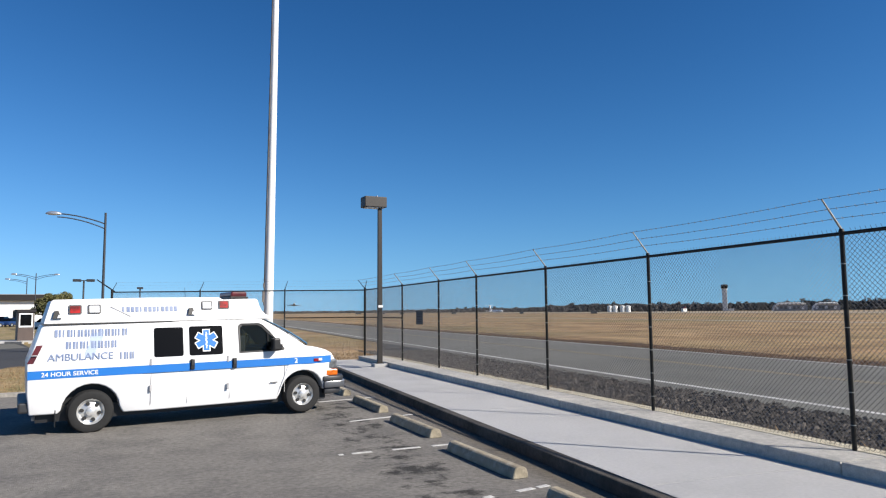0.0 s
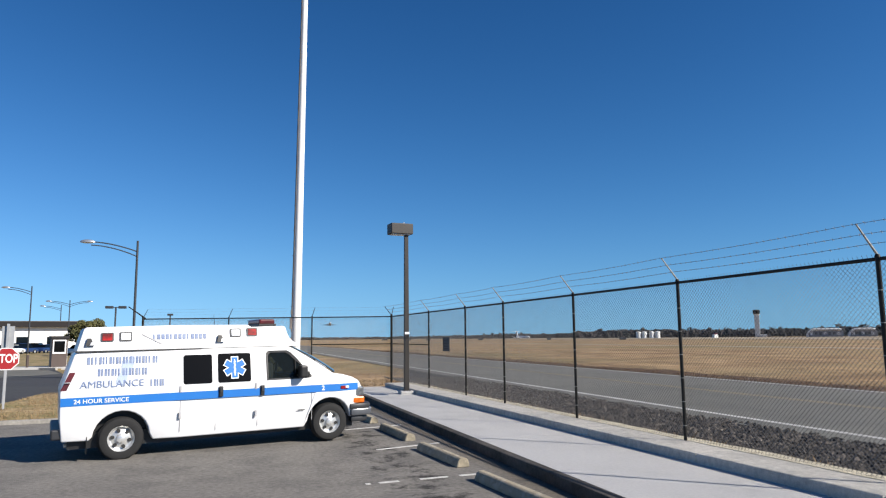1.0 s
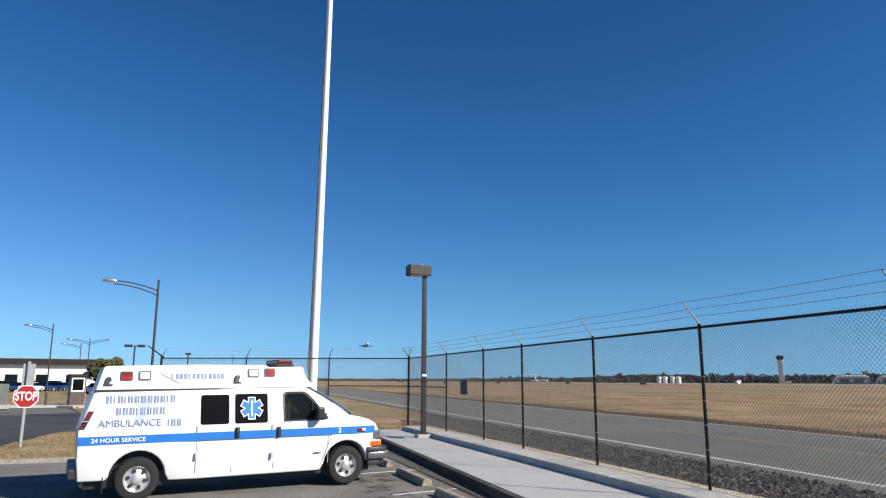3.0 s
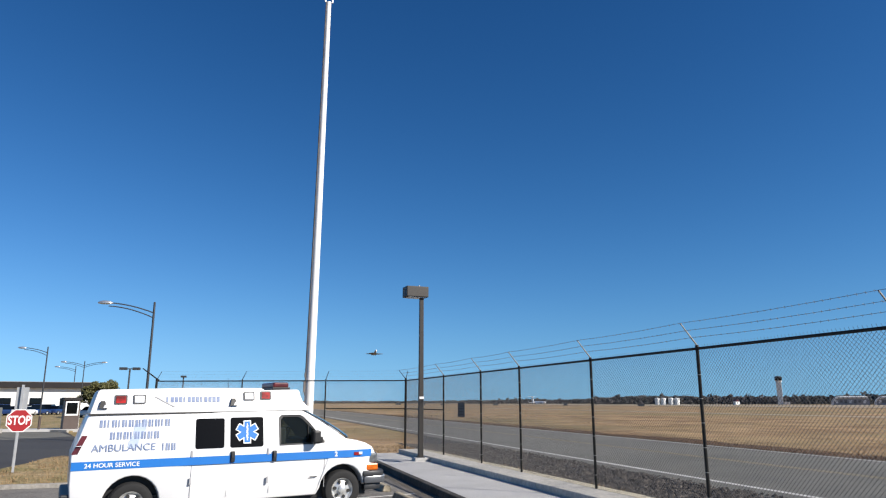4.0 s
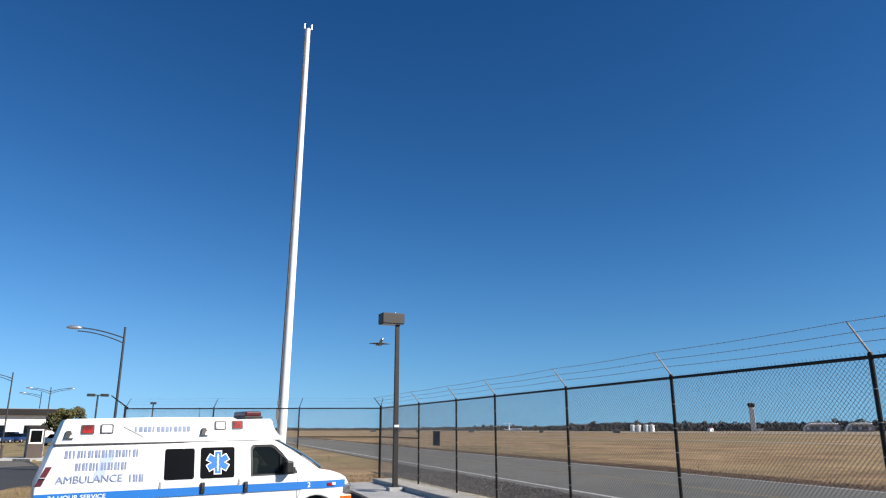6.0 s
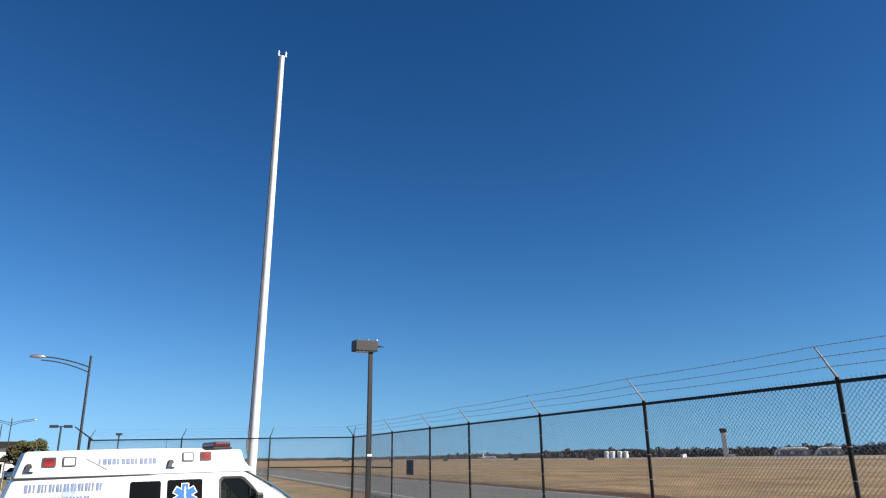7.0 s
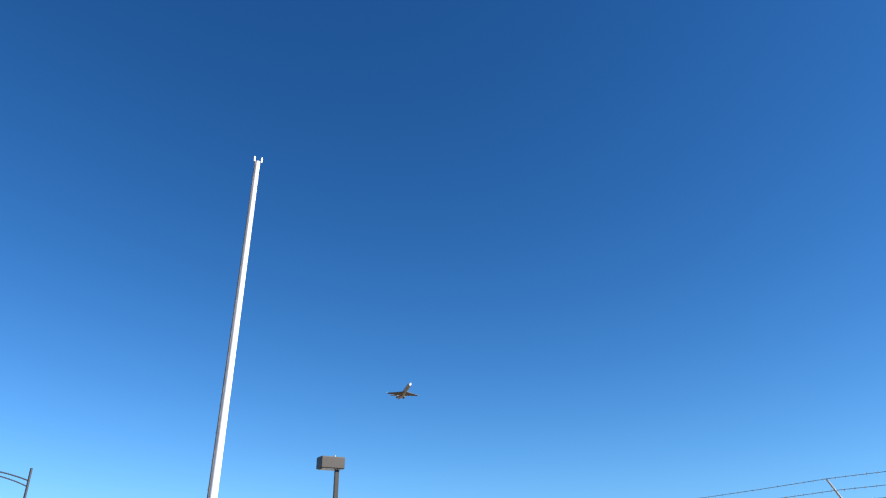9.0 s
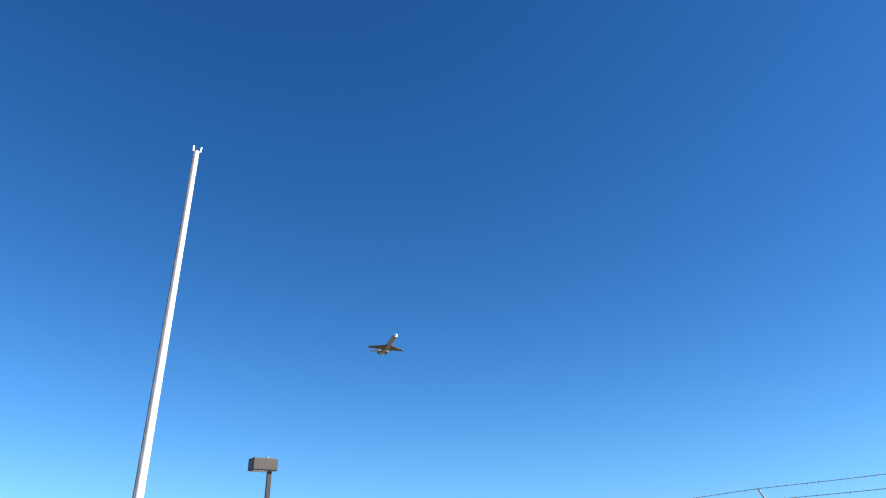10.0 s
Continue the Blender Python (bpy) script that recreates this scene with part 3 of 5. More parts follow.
# ---- tall white mast ----
mast = thing("mast", pose(3.09, 33.87, 0, 0, 0.52, 0), "tall tapered white steel mast with climbing cable", "mast")
bm = bmesh.new()
tube(bm, (0, 0, 0), (0, 0, 23.25), 0.222, 0.124, n=24)
part("shaft", bm, M_POLEWHITE, mast, smooth=True)
bm = bmesh.new()
tube(bm, (-0.235, -0.02, 2.4), (-0.138, -0.02, 23.25), 0.024, n=6)
part("cable", bm, M_BROWNSTREAK, mast)
bm = bmesh.new()
tube(bm, (-0.225, -0.09, 0.4), (-0.125, -0.09, 23.25), 0.013, n=6)
part("safety_line", bm, M_BROWNSTREAK, mast)
bm = bmesh.new()
tube(bm, (0, 0, 0), (0.10, 0, 0), 0.011, n=5)
peg_me = data(bm, "step_peg", M_BROWNSTREAK)
z, side = 3.0, 1
while z < 22.9:
    r = 0.222 - 0.0042 * z
    again("step_peg", peg_me, mast, pose(-r - 0.075, -0.06, z) if side > 0 else pose(-r - 0.085, 0.05, z))
    z, side = z + 0.62, -side
for z, w, x in ((2.55, 0.55, -0.31), (3.25, 0.22, -0.28)):
    bm = bmesh.new()
    box(bm, x, -0.21, -0.10, 0.06, z, z + w, 0.015)
    part("junction_box", bm, M_BROWNSTREAK, mast, "weathered brown junction box")
for s in (-1, 1):
    bm = bmesh.new()
    tube(bm, (s * 0.05, 0, 23.25), (s * 0.19, 0, 23.30), 0.02, n=6)
    tube(bm, (s * 0.19, 0, 23.25), (s * 0.19, 0, 23.56), 0.045, n=8)
    part("obstruction_light", bm, M_SIGNWHITE, mast)
for z in (19.0, 20.4, 21.6, 22.3):
    bm = bmesh.new()
    tube(bm, (-0.17, -0.05, z), (0.17, -0.12, z + 0.06), 0.012, n=5)
    part("cable_clamp", bm, M_BROWNSTREAK, mast)

# ---- wheel stops and stall lines ----


def wheel_stop():
    bm = bmesh.new()
    prof = [(-0.105, 0), (0.105, 0), (0.105, 0.06), (0.085, 0.115), (0.05, 0.14), (-0.035, 0.145), (-0.07, 0.125), (-0.10, 0.05)]
    prism(bm, prof, -0.97, 0.97)
    bmesh.ops.bevel(bm, geom=list(bm.edges), offset=0.008, segments=1, affect="EDGES")
    for v in bm.verts:
        v.co += Vector((noise.noise(v.co * 9) * 0.006, 0, noise.noise(v.co * 7) * 0.004))
    return data(bm, "wheel_stop", M_STOPBAR)


stop_me = wheel_stop()
for x, y, a in ((3.78, 5.9, 5), (3.69, 8.82, 5.0), (3.61, 11.8, 4.5), (3.53, 14.85, 4.0), (3.42, 18.0, 4)):
    ob = new("wheel_stop", stop_me)
    ob.matrix_basis = pose(x, y, 0.001, 0, 0, a)
    tagged(ob, "worn sandy concrete wheel stop on the asphalt", "wheel stop", "wheel stops along the kerb")
for x0, x1, xm, ym, a in ((2.7, 4.1, 3.4, 13.25, 17), (1.95, 2.02, 3.2, 10.2, 5), (2.15, 2.45, 3.2, 10.2, 5), (2.78, 3.22, 3.2, 10.2, 5), (3.42, 3.78, 3.2, 10.2, 5), (3.0, 3.12, 3.66, 7.38, 14.5), (3.48, 3.72, 3.66, 7.38, 14.5), (3.78, 3.95, 3.66, 7.38, 14.5), (2.6, 4.05, 3.4, 16.32, 16)):
    bm = bmesh.new()
    box(bm, x0 - xm, x1 - xm, -0.04, 0.04, -0.02, 0.005)
    single("trim_stall_line", bm, M_LINE, "worn white parking stall line", "road marking", kind="structure", m=pose(xm, ym, 0, 0, 0, a))

# ---- the van ----


def lathe(bm, prof, n=32, y=0.0, cx=0.0, cz=0.0):
    """Turns a profile of (radius, offset along y) about the y axis."""
    rings = []
    for i in range(n):
        a = 2 * math.pi * i / n
        rings.append([bm.verts.new((cx + r * math.cos(a), y + o, cz + r * math.sin(a))) for r, o in prof])
    for i in range(n):
        p, q = rings[i], rings[(i + 1) % n]
        for j in range(len(prof) - 1):
            bm.faces.new((p[j], p[j + 1], q[j + 1], q[j]))
    bmesh.ops.remove_doubles(bm, verts=bm.verts, dist=1e-5)
    bmesh.ops.recalc_face_normals(bm, faces=bm.faces)


def half(x, z):
    """Half of the van's width at a place on its side."""
    w = 1.0 - 0.05 * max(0.0, (0.85 - z) / 0.45) ** 1.5 if z < 0.85 else 1.0
    if z > 1.24:
        w -= 0.15 * (z - 1.24) / 0.69
    if x > 4.0:
        w *= 1 - 0.15 * ((x - 4.0) / 0.76) ** 2
    return w


def cap_half(x, z):
    w = 0.865 - 0.15 * (z - 1.93) / 0.47
    if x > 2.6:
        w -= 0.075 * ((x - 2.6) / 0.7) ** 2
    return w


def hull(loops, width):
    """A hull from side outlines that share their seam; both sides, and the strip between them."""
    bm = bmesh.new()
    sides = []
    for s in (-1, 1):
        vs = {}

        def vert(p):
            if p not in vs:
                vs[p] = bm.verts.new((p[0], s * width(*p), p[1]))
            return vs[p]
        for loop in loops:
            bm.faces.new([vert(p) for p in loop])
        sides.append(vs)
    edges = {}
    for loop in loops:
        for a, b in zip(loop, loop[1:] + loop[:1]):
            k = frozenset((a, b))
            edges[k] = edges.get(k, 0) + 1
    for k, count in edges.items():
        if count == 1:
            a, b = tuple(k)
            bm.faces.new((sides[0][a], sides[0][b], sides[1][b], sides[1][a]))
    bmesh.ops.recalc_face_normals(bm, faces=bm.faces)
    return bm


def soften(bm, width, seg=3, least=35):
    es = [e for e in bm.edges if len(e.link_faces) == 2 and e.calc_face_angle(0) > radians(least)]
    bmesh.ops.bevel(bm, geom=es, offset=width, segments=seg, affect="EDGES", profile=0.5, clamp_overlap=True)
    bmesh.ops.triangulate(bm, faces=[f for f in bm.faces if len(f.verts) > 4])


def side_panel(outline, width, out=0.004, thick=0.006):
    """A thin plate that lies on the near side, by its outline of (x, z)."""
    bm = bmesh.new()
    a = [bm.verts.new((x, -width(x, z) - out, z)) for x, z in outline]
    b = [bm.verts.new((x, -width(x, z) - out + thick, z)) for x, z in outline]
    bm.faces.new(a), bm.faces.new(b[::-1])
    for i in range(len(a)):
        j = (i + 1) % len(a)
        bm.faces.new((a[j], a[i], b[i], b[j]))
    bmesh.ops.recalc_face_normals(bm, faces=bm.faces)
    return bm


def rounded(x0, x1, z0, z1, r=0.04, n=4):
    pts = []
    for cx, cz, a0 in ((x1 - r, z0 + r, -90), (x1 - r, z1 - r, 0), (x0 + r, z1 - r, 90), (x0 + r, z0 + r, 180)):
        for i in range(n + 1):
            a = radians(a0 + 90 * i / n)
            pts.append((cx + r * math.cos(a), cz + r * math.sin(a)))
    return pts


def arch(cx, cz, r, a0, a1, n=12):
    return [(round(cx + r * math.cos(radians(a0 + (a1 - a0) * i / n)), 4), round(cz + r * math.sin(radians(a0 + (a1 - a0) * i / n)), 4)) for i in range(n + 1)]


VAN = pose(-1.740 - 0.2164 * 0.985, 13.59 + 0.9763 * 0.985, -0.018, 0, -0.55, 12.5) @ Matrix.Scale(0.985, 4)
van = thing("ambulance_van", VAN, "white raised-roof ambulance van with a blue side stripe", "van")
seam = [(-1.0, 1.24), (1.0, 1.24), (2.4, 1.24), (3.72, 1.24)]
fa = arch(3.94, 0.40, 0.47, 5, 175)
ra = arch(0.0, 0.40, 0.47, 5, 175)
tail = seam + [(3.40, 0.31), (2.4, 0.31), (1.0, 0.31), (0.53, 0.32)] + ra + [(-0.52, 0.38), (-0.95, 0.39), (-0.99, 0.75)]
wing = [(3.72, 1.24), (4.02, 1.375)] + fa[6:] + [(3.40, 0.31)]
nose_top = [(4.02, 1.375), (4.25, 1.335), (4.25, 0.95), fa[6]]
nose_mid = [(4.25, 1.335), (4.47, 1.27), (4.47, 0.95), (4.25, 0.95)]
nose_tip = [(4.47, 1.27), (4.62, 1.19), (4.70, 1.07), (4.74, 0.90), (4.74, 0.70), (4.47, 0.70), (4.47, 0.95)]
nose_low = [(4.74, 0.70), (4.70, 0.52), (4.47, 0.45), (4.47, 0.70)]
nose_arch = [(4.25, 0.95), (4.47, 0.95), (4.47, 0.70), (4.47, 0.45)] + fa[:7]
upper = seam + [(4.02, 1.375), (3.60, 1.66), (3.24, 1.88), (3.10, 1.95), (1.0, 1.955), (-0.74, 1.94), (-0.80, 1.88)]
bm = hull((tail, wing, nose_top, nose_mid, nose_tip, nose_low, nose_arch, upper), half)
soften(bm, 0.035)
shell = part("body", bm, M_VAN, van, smooth=True)
DOOR_GLASS = [(2.63, 1.30), (3.42, 1.31), (3.53, 1.325), (3.54, 1.36), (3.42, 1.50), (3.24, 1.68), (3.11, 1.81), (3.03, 1.85), (2.68, 1.85), (2.63, 1.80)]
bm = bmesh.new()
prism(bm, DOOR_GLASS, -1.3, 1.3)
cutter = new("cutter", data(bm, "cutter", M_CABIN))
cutter.parent = van
shell.data.materials.append(M_CABIN)
cut = shell.modifiers.new("cab", "BOOLEAN")
cut.operation, cut.solver, cut.object, cut.material_mode = "DIFFERENCE", "EXACT", cutter, "TRANSFER"
bpy.context.view_layer.update()
hollow = bpy.data.meshes.new_from_object(shell.evaluated_get(bpy.context.evaluated_depsgraph_get()))
shell.modifiers.clear()
shell.data = hollow
bpy.data.objects.remove(cutter)
bm = bmesh.new()
box(bm, -0.85, 4.5, -0.82, 0.82, 0.24, 0.50)
part("underbody", bm, M_BLACK, van, "black underbody")
for x in (0.0, 3.94):
    bm = bmesh.new()
    box(bm, x - 0.52, x + 0.52, -0.70, 0.70, 0.3, 0.95)
    part("wheel_well", bm, M_BLACK, van, "black wheel well")

# raised roof
cap_rear = [(-0.77, 1.945), (1.0, 1.95), (2.36, 1.953), (2.36, 2.355), (2.28, 2.40), (1.0, 2.405), (-0.62, 2.375), (-0.66, 2.34)]
cap_mid = [(2.36, 1.953), (2.70, 1.954), (2.70, 2.365), (2.36, 2.355)]
cap_front = [(2.70, 1.954), (3.38, 1.955), (3.34, 1.985), (3.21, 2.05), (3.13, 2.14), (3.09, 2.24), (3.075, 2.33), (3.03, 2.37), (2.70, 2.365)]
bm = hull((cap_rear, cap_mid, cap_front), cap_half)
soften(bm, 0.04)
part("roof_cap", bm, M_CAP, van, "white raised fibreglass roof", smooth=True)
part("gasket", side_panel([(-0.79, 1.922), (3.15, 1.935), (3.2, 1.955), (-0.79, 1.945)], cap_half, 0.012, 0.02), M_SEAM, van, "thin dark roof joint")
part("roof_crease", side_panel([(0.30, 2.235), (0.315, 2.25), (0.66, 2.06), (0.64, 2.05)], cap_half, 0.012), M_FAINTSEAM, van)

# stripe, round the nose too
bm = bmesh.new()
xs = [-0.985, 1.0, 2.4, 3.6] + [4.0 + 0.06 * i for i in range(11)]
for x0, x1 in zip(xs, xs[1:]):
    bm.faces.new([bm.verts.new((x, -half(x, z) - 0.005, z)) for x, z in ((x0, 1.0), (x1, 1.0), (x1, 1.145), (x0, 1.145))])
bmesh.ops.remove_doubles(bm, verts=bm.verts, dist=1e-4)
bmesh.ops.solidify(bm, geom=list(bm.faces), thickness=0.004)
part("stripe", bm, M_BLUE, van, "bright blue stripe")

# windows
w1 = part("side_window", side_panel(rounded(1.04, 1.565, 1.285, 1.83), half, 0.006), M_TINT, van, "black tinted window")
w2 = part("side_window", side_panel(rounded(1.675, 2.305, 1.285, 1.84), half, 0.006), M_TINT, van, "black tinted window with a blue star emblem")
frame_in = [(x + 0.022 * (-1 if x > 3 else 1), z + (-0.022 if z > 1.6 else 0.014)) for x, z in DOOR_GLASS]
bm = bmesh.new()
outer = [bm.verts.new((x + 0.012 * (1 if x > 3 else -1), -half(x, z) - 0.006, z + (0.022 if z > 1.6 else -0.016))) for x, z in DOOR_GLASS]
inner_ring = [bm.verts.new((x, -half(x, z) - 0.004, z)) for x, z in frame_in]
for i in range(len(outer)):
    k = (i + 1) % len(outer)
    bm.faces.new((outer[i], outer[k], inner_ring[k], inner_ring[i]))
bmesh.ops.recalc_face_normals(bm, faces=bm.faces)
bmesh.ops.solidify(bm, geom=list(bm.faces), thickness=0.008)
part("door_window", bm, M_BLACK, van, "black rubber window frame")
for s in (1, -1):
    bm = side_panel(DOOR_GLASS, half, -0.012, 0.005)
    for v in bm.verts:
        v.co.y *= s
    bmesh.ops.recalc_face_normals(bm, faces=bm.faces)
    part("door_glass", bm, M_PANE, van, "clear door glass").visible_shadow = False
bm = bmesh.new()
box(bm, 3.20, 3.22, -0.950, -0.935, 1.315, 1.68, 0.004)
part("window_bar", bm, M_BLACK, van)
for s in (-1, 1):
    bm = bmesh.new()
    vs = box(bm, 2.65, 2.83, s * 0.46 - 0.25, s * 0.46 + 0.25, 1.29, 1.62, 0.04)
    box(bm, 2.67, 2.78, s * 0.46 - 0.13, s * 0.46 + 0.13, 1.64, 1.80, 0.035)
    part("seat_back", bm, M_CABIN, van, "dark grey seat")
bm = bmesh.new()
box(bm, 3.28, 3.50, -0.80, 0.80, 1.31, 1.37, 0.03)
part("dashboard", bm, M_BLACK, van, "black dashboard")
bm = bmesh.new()
for i in range(20):
    a0, a1 = math.tau * i / 20, math.tau * (i + 1) / 20
    tube(bm, (3.14 + 0.08 * math.sin(a0), 0.46 + 0.19 * math.cos(a0), 1.42 + 0.17 * math.sin(a0)), (3.14 + 0.08 * math.sin(a1), 0.46 + 0.19 * math.cos(a1), 1.42 + 0.17 * math.sin(a1)), 0.014, n=6)
part("steering_wheel", bm, M_BLACK, van)
# the windscreen bows forward between the pillars
bm = bmesh.new()
foot, head_end = (4.09, 1.395), (3.16, 1.955)
grid = []
for i in range(13):
    u = -1 + i / 6
    col = []
    for j in range(9):
        f = j / 8
        bow = 0.15 * (1 - u * u) * (0.55 + 0.45 * (1 - f)) + 0.035 * math.sin(math.pi * f)
        col.append(bm.verts.new((foot[0] + (head_end[0] - foot[0]) * f + bow, u * (0.86 - 0.10 * f), foot[1] + (head_end[1] - foot[1]) * f + 0.45 * bow)))
    grid.append(col)
for p, q in zip(grid, grid[1:]):
    for j in range(8):
        bm.faces.new((p[j], p[j + 1], q[j + 1], q[j]))
bmesh.ops.recalc_face_normals(bm, faces=bm.faces)
bmesh.ops.solidify(bm, geom=list(bm.faces), thickness=0.02)
part("windscreen", bm, M_SCREEN, van, "dark windscreen", smooth=True)
bm = bmesh.new()
box(bm, 3.98, 4.10, -0.78, 0.78, 1.372, 1.40, 0.008)
part("wiper_cowl", bm, M_BLACK, van)

# door gaps, hinges, handles, trim
for x, z0, z1 in ((0.99, 0.42, 1.25), (1.64, 0.40, 1.86), (2.44, 0.42, 1.86), (3.55, 0.45, 1.25)):
    part("door_gap", side_panel([(x, z0), (x + 0.008, z0), (x + 0.008, z1), (x, z1)], half, 0.0055), M_FAINTSEAM, van)
for x, z in ((1.725, 1.12), (2.525, 1.10)):
    bm = bmesh.new()
    box(bm, x - 0.04, x + 0.04, -1.035, -0.995, z - 0.10, z + 0.10, 0.015)
    h = part("door_handle", bm, M_BLACK, van, "black door handle")
    bm = bmesh.new()
    box(bm, x - 0.022, x + 0.022, -1.045, -1.034, z - 0.02, z + 0.07, 0.004)
    part("grip", bm, M_GREYPLASTIC, h)
for x, z in ((0.985, 0.72), (2.40, 0.66), (0.985, 1.20), (2.40, 1.19)):
    bm = bmesh.new()
    box(bm, x - 0.02, x + 0.02, -1.012, -0.985, z - 0.06, z + 0.06, 0.006)
    part("hinge", bm, M_FAINTSEAM, van)
part("badge", side_panel([(3.25, 0.655), (3.40, 0.655), (3.40, 0.672), (3.25, 0.672)], half, 0.006), M_GREYPLASTIC, van)

# mirror
bm = bmesh.new()
box(bm, 3.24, 3.40, -1.21, -1.0, 1.31, 1.56, 0.035)
mirror = part("wing_mirror", bm, M_BLACK, van, "black wing mirror")
bm = bmesh.new()
box(bm, 3.34, 3.50, -1.02, -0.93, 1.33, 1.43, 0.01)
part("mirror_bracket", bm, M_BLACK, mirror)

# warning lights on the roof
for x, z, mt in ((-0.275, 2.195, M_RED), (0.035, 2.20, M_CLEAR), (2.03, 2.245, M_CLEAR), (2.36, 2.255, M_RED)):
    lens = part("warning_light", side_panel(rounded(x - 0.105, x + 0.105, z - 0.082, z + 0.082, 0.02), cap_half, 0.02, 0.03), M_GREYPLASTIC, van, "red warning light" if mt is M_RED else "clear scene light")
    part("lens", side_panel(rounded(x - 0.082, x + 0.082, z - 0.062, z + 0.062, 0.012), cap_half, 0.028, 0.012), mt, lens)
for x in (-0.56, 1.73):
    z = 2.105 if x < 0 else 2.13
    m = part("flood_lamp", side_panel([(x - 0.07, z - 0.06), (x + 0.07, z - 0.06), (x + 0.05, z - 0.02), (x + 0.02, z + 0.07), (x - 0.04, z + 0.07)], cap_half, 0.06, 0.07), M_BLACK, van, "small black lamp")
    part("lamp_glass", side_panel([(x + 0.0, z - 0.055), (x + 0.085, z - 0.055), (x + 0.07, z + 0.0), (x + 0.02, z + 0.0)], cap_half, 0.066, 0.02), M_SILVER, m)
for y, mt in ((0.0, M_DARKRED),):
    bm = bmesh.new()
    box(bm, 2.56, 2.93, y - 0.5, y + 0.5, 2.355, 2.42, 0.01)
    b = part("beacon", bm, M_BLACK, van, "dark red roof beacon")
    bm = bmesh.new()
    box(bm, 2.58, 2.91, y - 0.48, y + 0.48, 2.41, 2.52, 0.035)
    part("lens", bm, mt, b)
bm = bmesh.new()
tube(bm, (1.80, 0.1, 2.40), (1.78, 0.1, 2.62), 0.006, 0.003, n=5)
part("aerial", bm, M_BLACK, van)

# nose: lamps, grille, bumper
for s in (-1, 1):
    bm = bmesh.new()
    box(bm, 4.50, 4.745, s * 0.77 - 0.145, s * 0.77 + 0.145, 0.86, 1.06, 0.03)
    part("headlamp", bm, M_HEADLAMP, van, "clear headlamp")
    bm = bmesh.new()
    box(bm, 4.47, 4.752, s * 0.785 - 0.145, s * 0.785 + 0.145, 0.715, 0.85, 0.025)
    part("turn_signal", bm, M_AMBER, van, "amber turn signal")
bm = bmesh.new()
box(bm, 4.60, 4.76, -0.55, 0.55, 0.76, 1.04, 0.03)
grille = part("grille", bm, M_BLACK, van, "black grille")
for z in (0.82, 0.90, 0.98):
    bm = bmesh.new()
    box(bm, 4.755, 4.772, -0.52, 0.52, z - 0.012, z + 0.012)
    part("bar", bm, M_CHROME, grille)


def bumper(x0, x1, z0, z1, w, mt, name, label, r=0.10):
    bm = bmesh.new()
    pts = [(x0, -w), (x1 - 0.22, -w), (x1 - 0.07, -w + 0.10), (x1, -w + 0.32), (x1 + 0.03, 0), (x1, w - 0.32), (x1 - 0.07, w - 0.10), (x1 - 0.22, w), (x0, w)]
    slab(bm, pts, z0, z1)
    soften(bm, 0.025, 2)
    return part(name, bm, mt, van, label, smooth=True)


bumper(4.40, 4.96, 0.60, 0.71, 0.985, M_GREYPLASTIC, "bumper_pad", "dark grey bumper pad")
bumper(4.42, 4.99, 0.46, 0.60, 0.985, M_BUMPER, "front_bumper", "grey front bumper")
bumper(4.46, 4.997, 0.575, 0.60, 0.988, M_SILVER, "bumper_strip", "thin chrome bumper strip")
bumper(4.44, 4.91, 0.33, 0.46, 0.93, M_GREYPLASTIC, "air_dam", "dark grey lower valance")

# tail: bumper, lamps, flap, exhaust
bm = bmesh.new()
box(bm, -1.11, -0.88, -0.93, 0.93, 0.43, 0.61, 0.03)
part("rear_bumper", bm, M_GREYPLASTIC, van, "dark rear bumper step")
for s in (-1, 1):
    bm = bmesh.new()
    vs = box(bm, -1.01, -0.915, s * 0.93 - 0.07, s * 0.93 + 0.045, 1.27, 1.58, 0.0)
    for v in bm.verts:
        v.co.y -= s * 0.15 * (v.co.z - 1.24) / 0.69
        v.co.x += 0.28 * (v.co.z - 1.24) / 0.64
    t = part("tail_lamp", bm, M_DARKRED, van, "red tail lamp")
    bm = bmesh.new()
    box(bm, -0.945, -0.845, s * 0.94 - 0.07, s * 0.93 + 0.012, 1.405, 1.414)
    part("reverse_lens", bm, M_CLEAR, t)
    bm = bmesh.new()
    box(bm, -0.56, -0.545, s * 0.80 - 0.16, s * 0.80 + 0.16, 0.16, 0.46, 0.004)
    part("mud_flap", bm, M_BLACK, van, "black mud flap")
bm = bmesh.new()
tube(bm, (-0.9, -0.70, 0.30), (-0.6, -0.66, 0.33), 0.035, n=10)
part("exhaust", bm, M_SILVER, van)
bm = bmesh.new()
box(bm, 4.18, 4.35, -1.012, -0.985, 1.04, 1.10, 0.006)
mk = part("side_marker", bm, M_RED, van, "red and clear side marker")
bm = bmesh.new()
box(bm, 4.28, 4.36, -1.016, -0.975, 1.05, 1.10, 0.006)
part("lens", bm, M_CLEAR, mk)

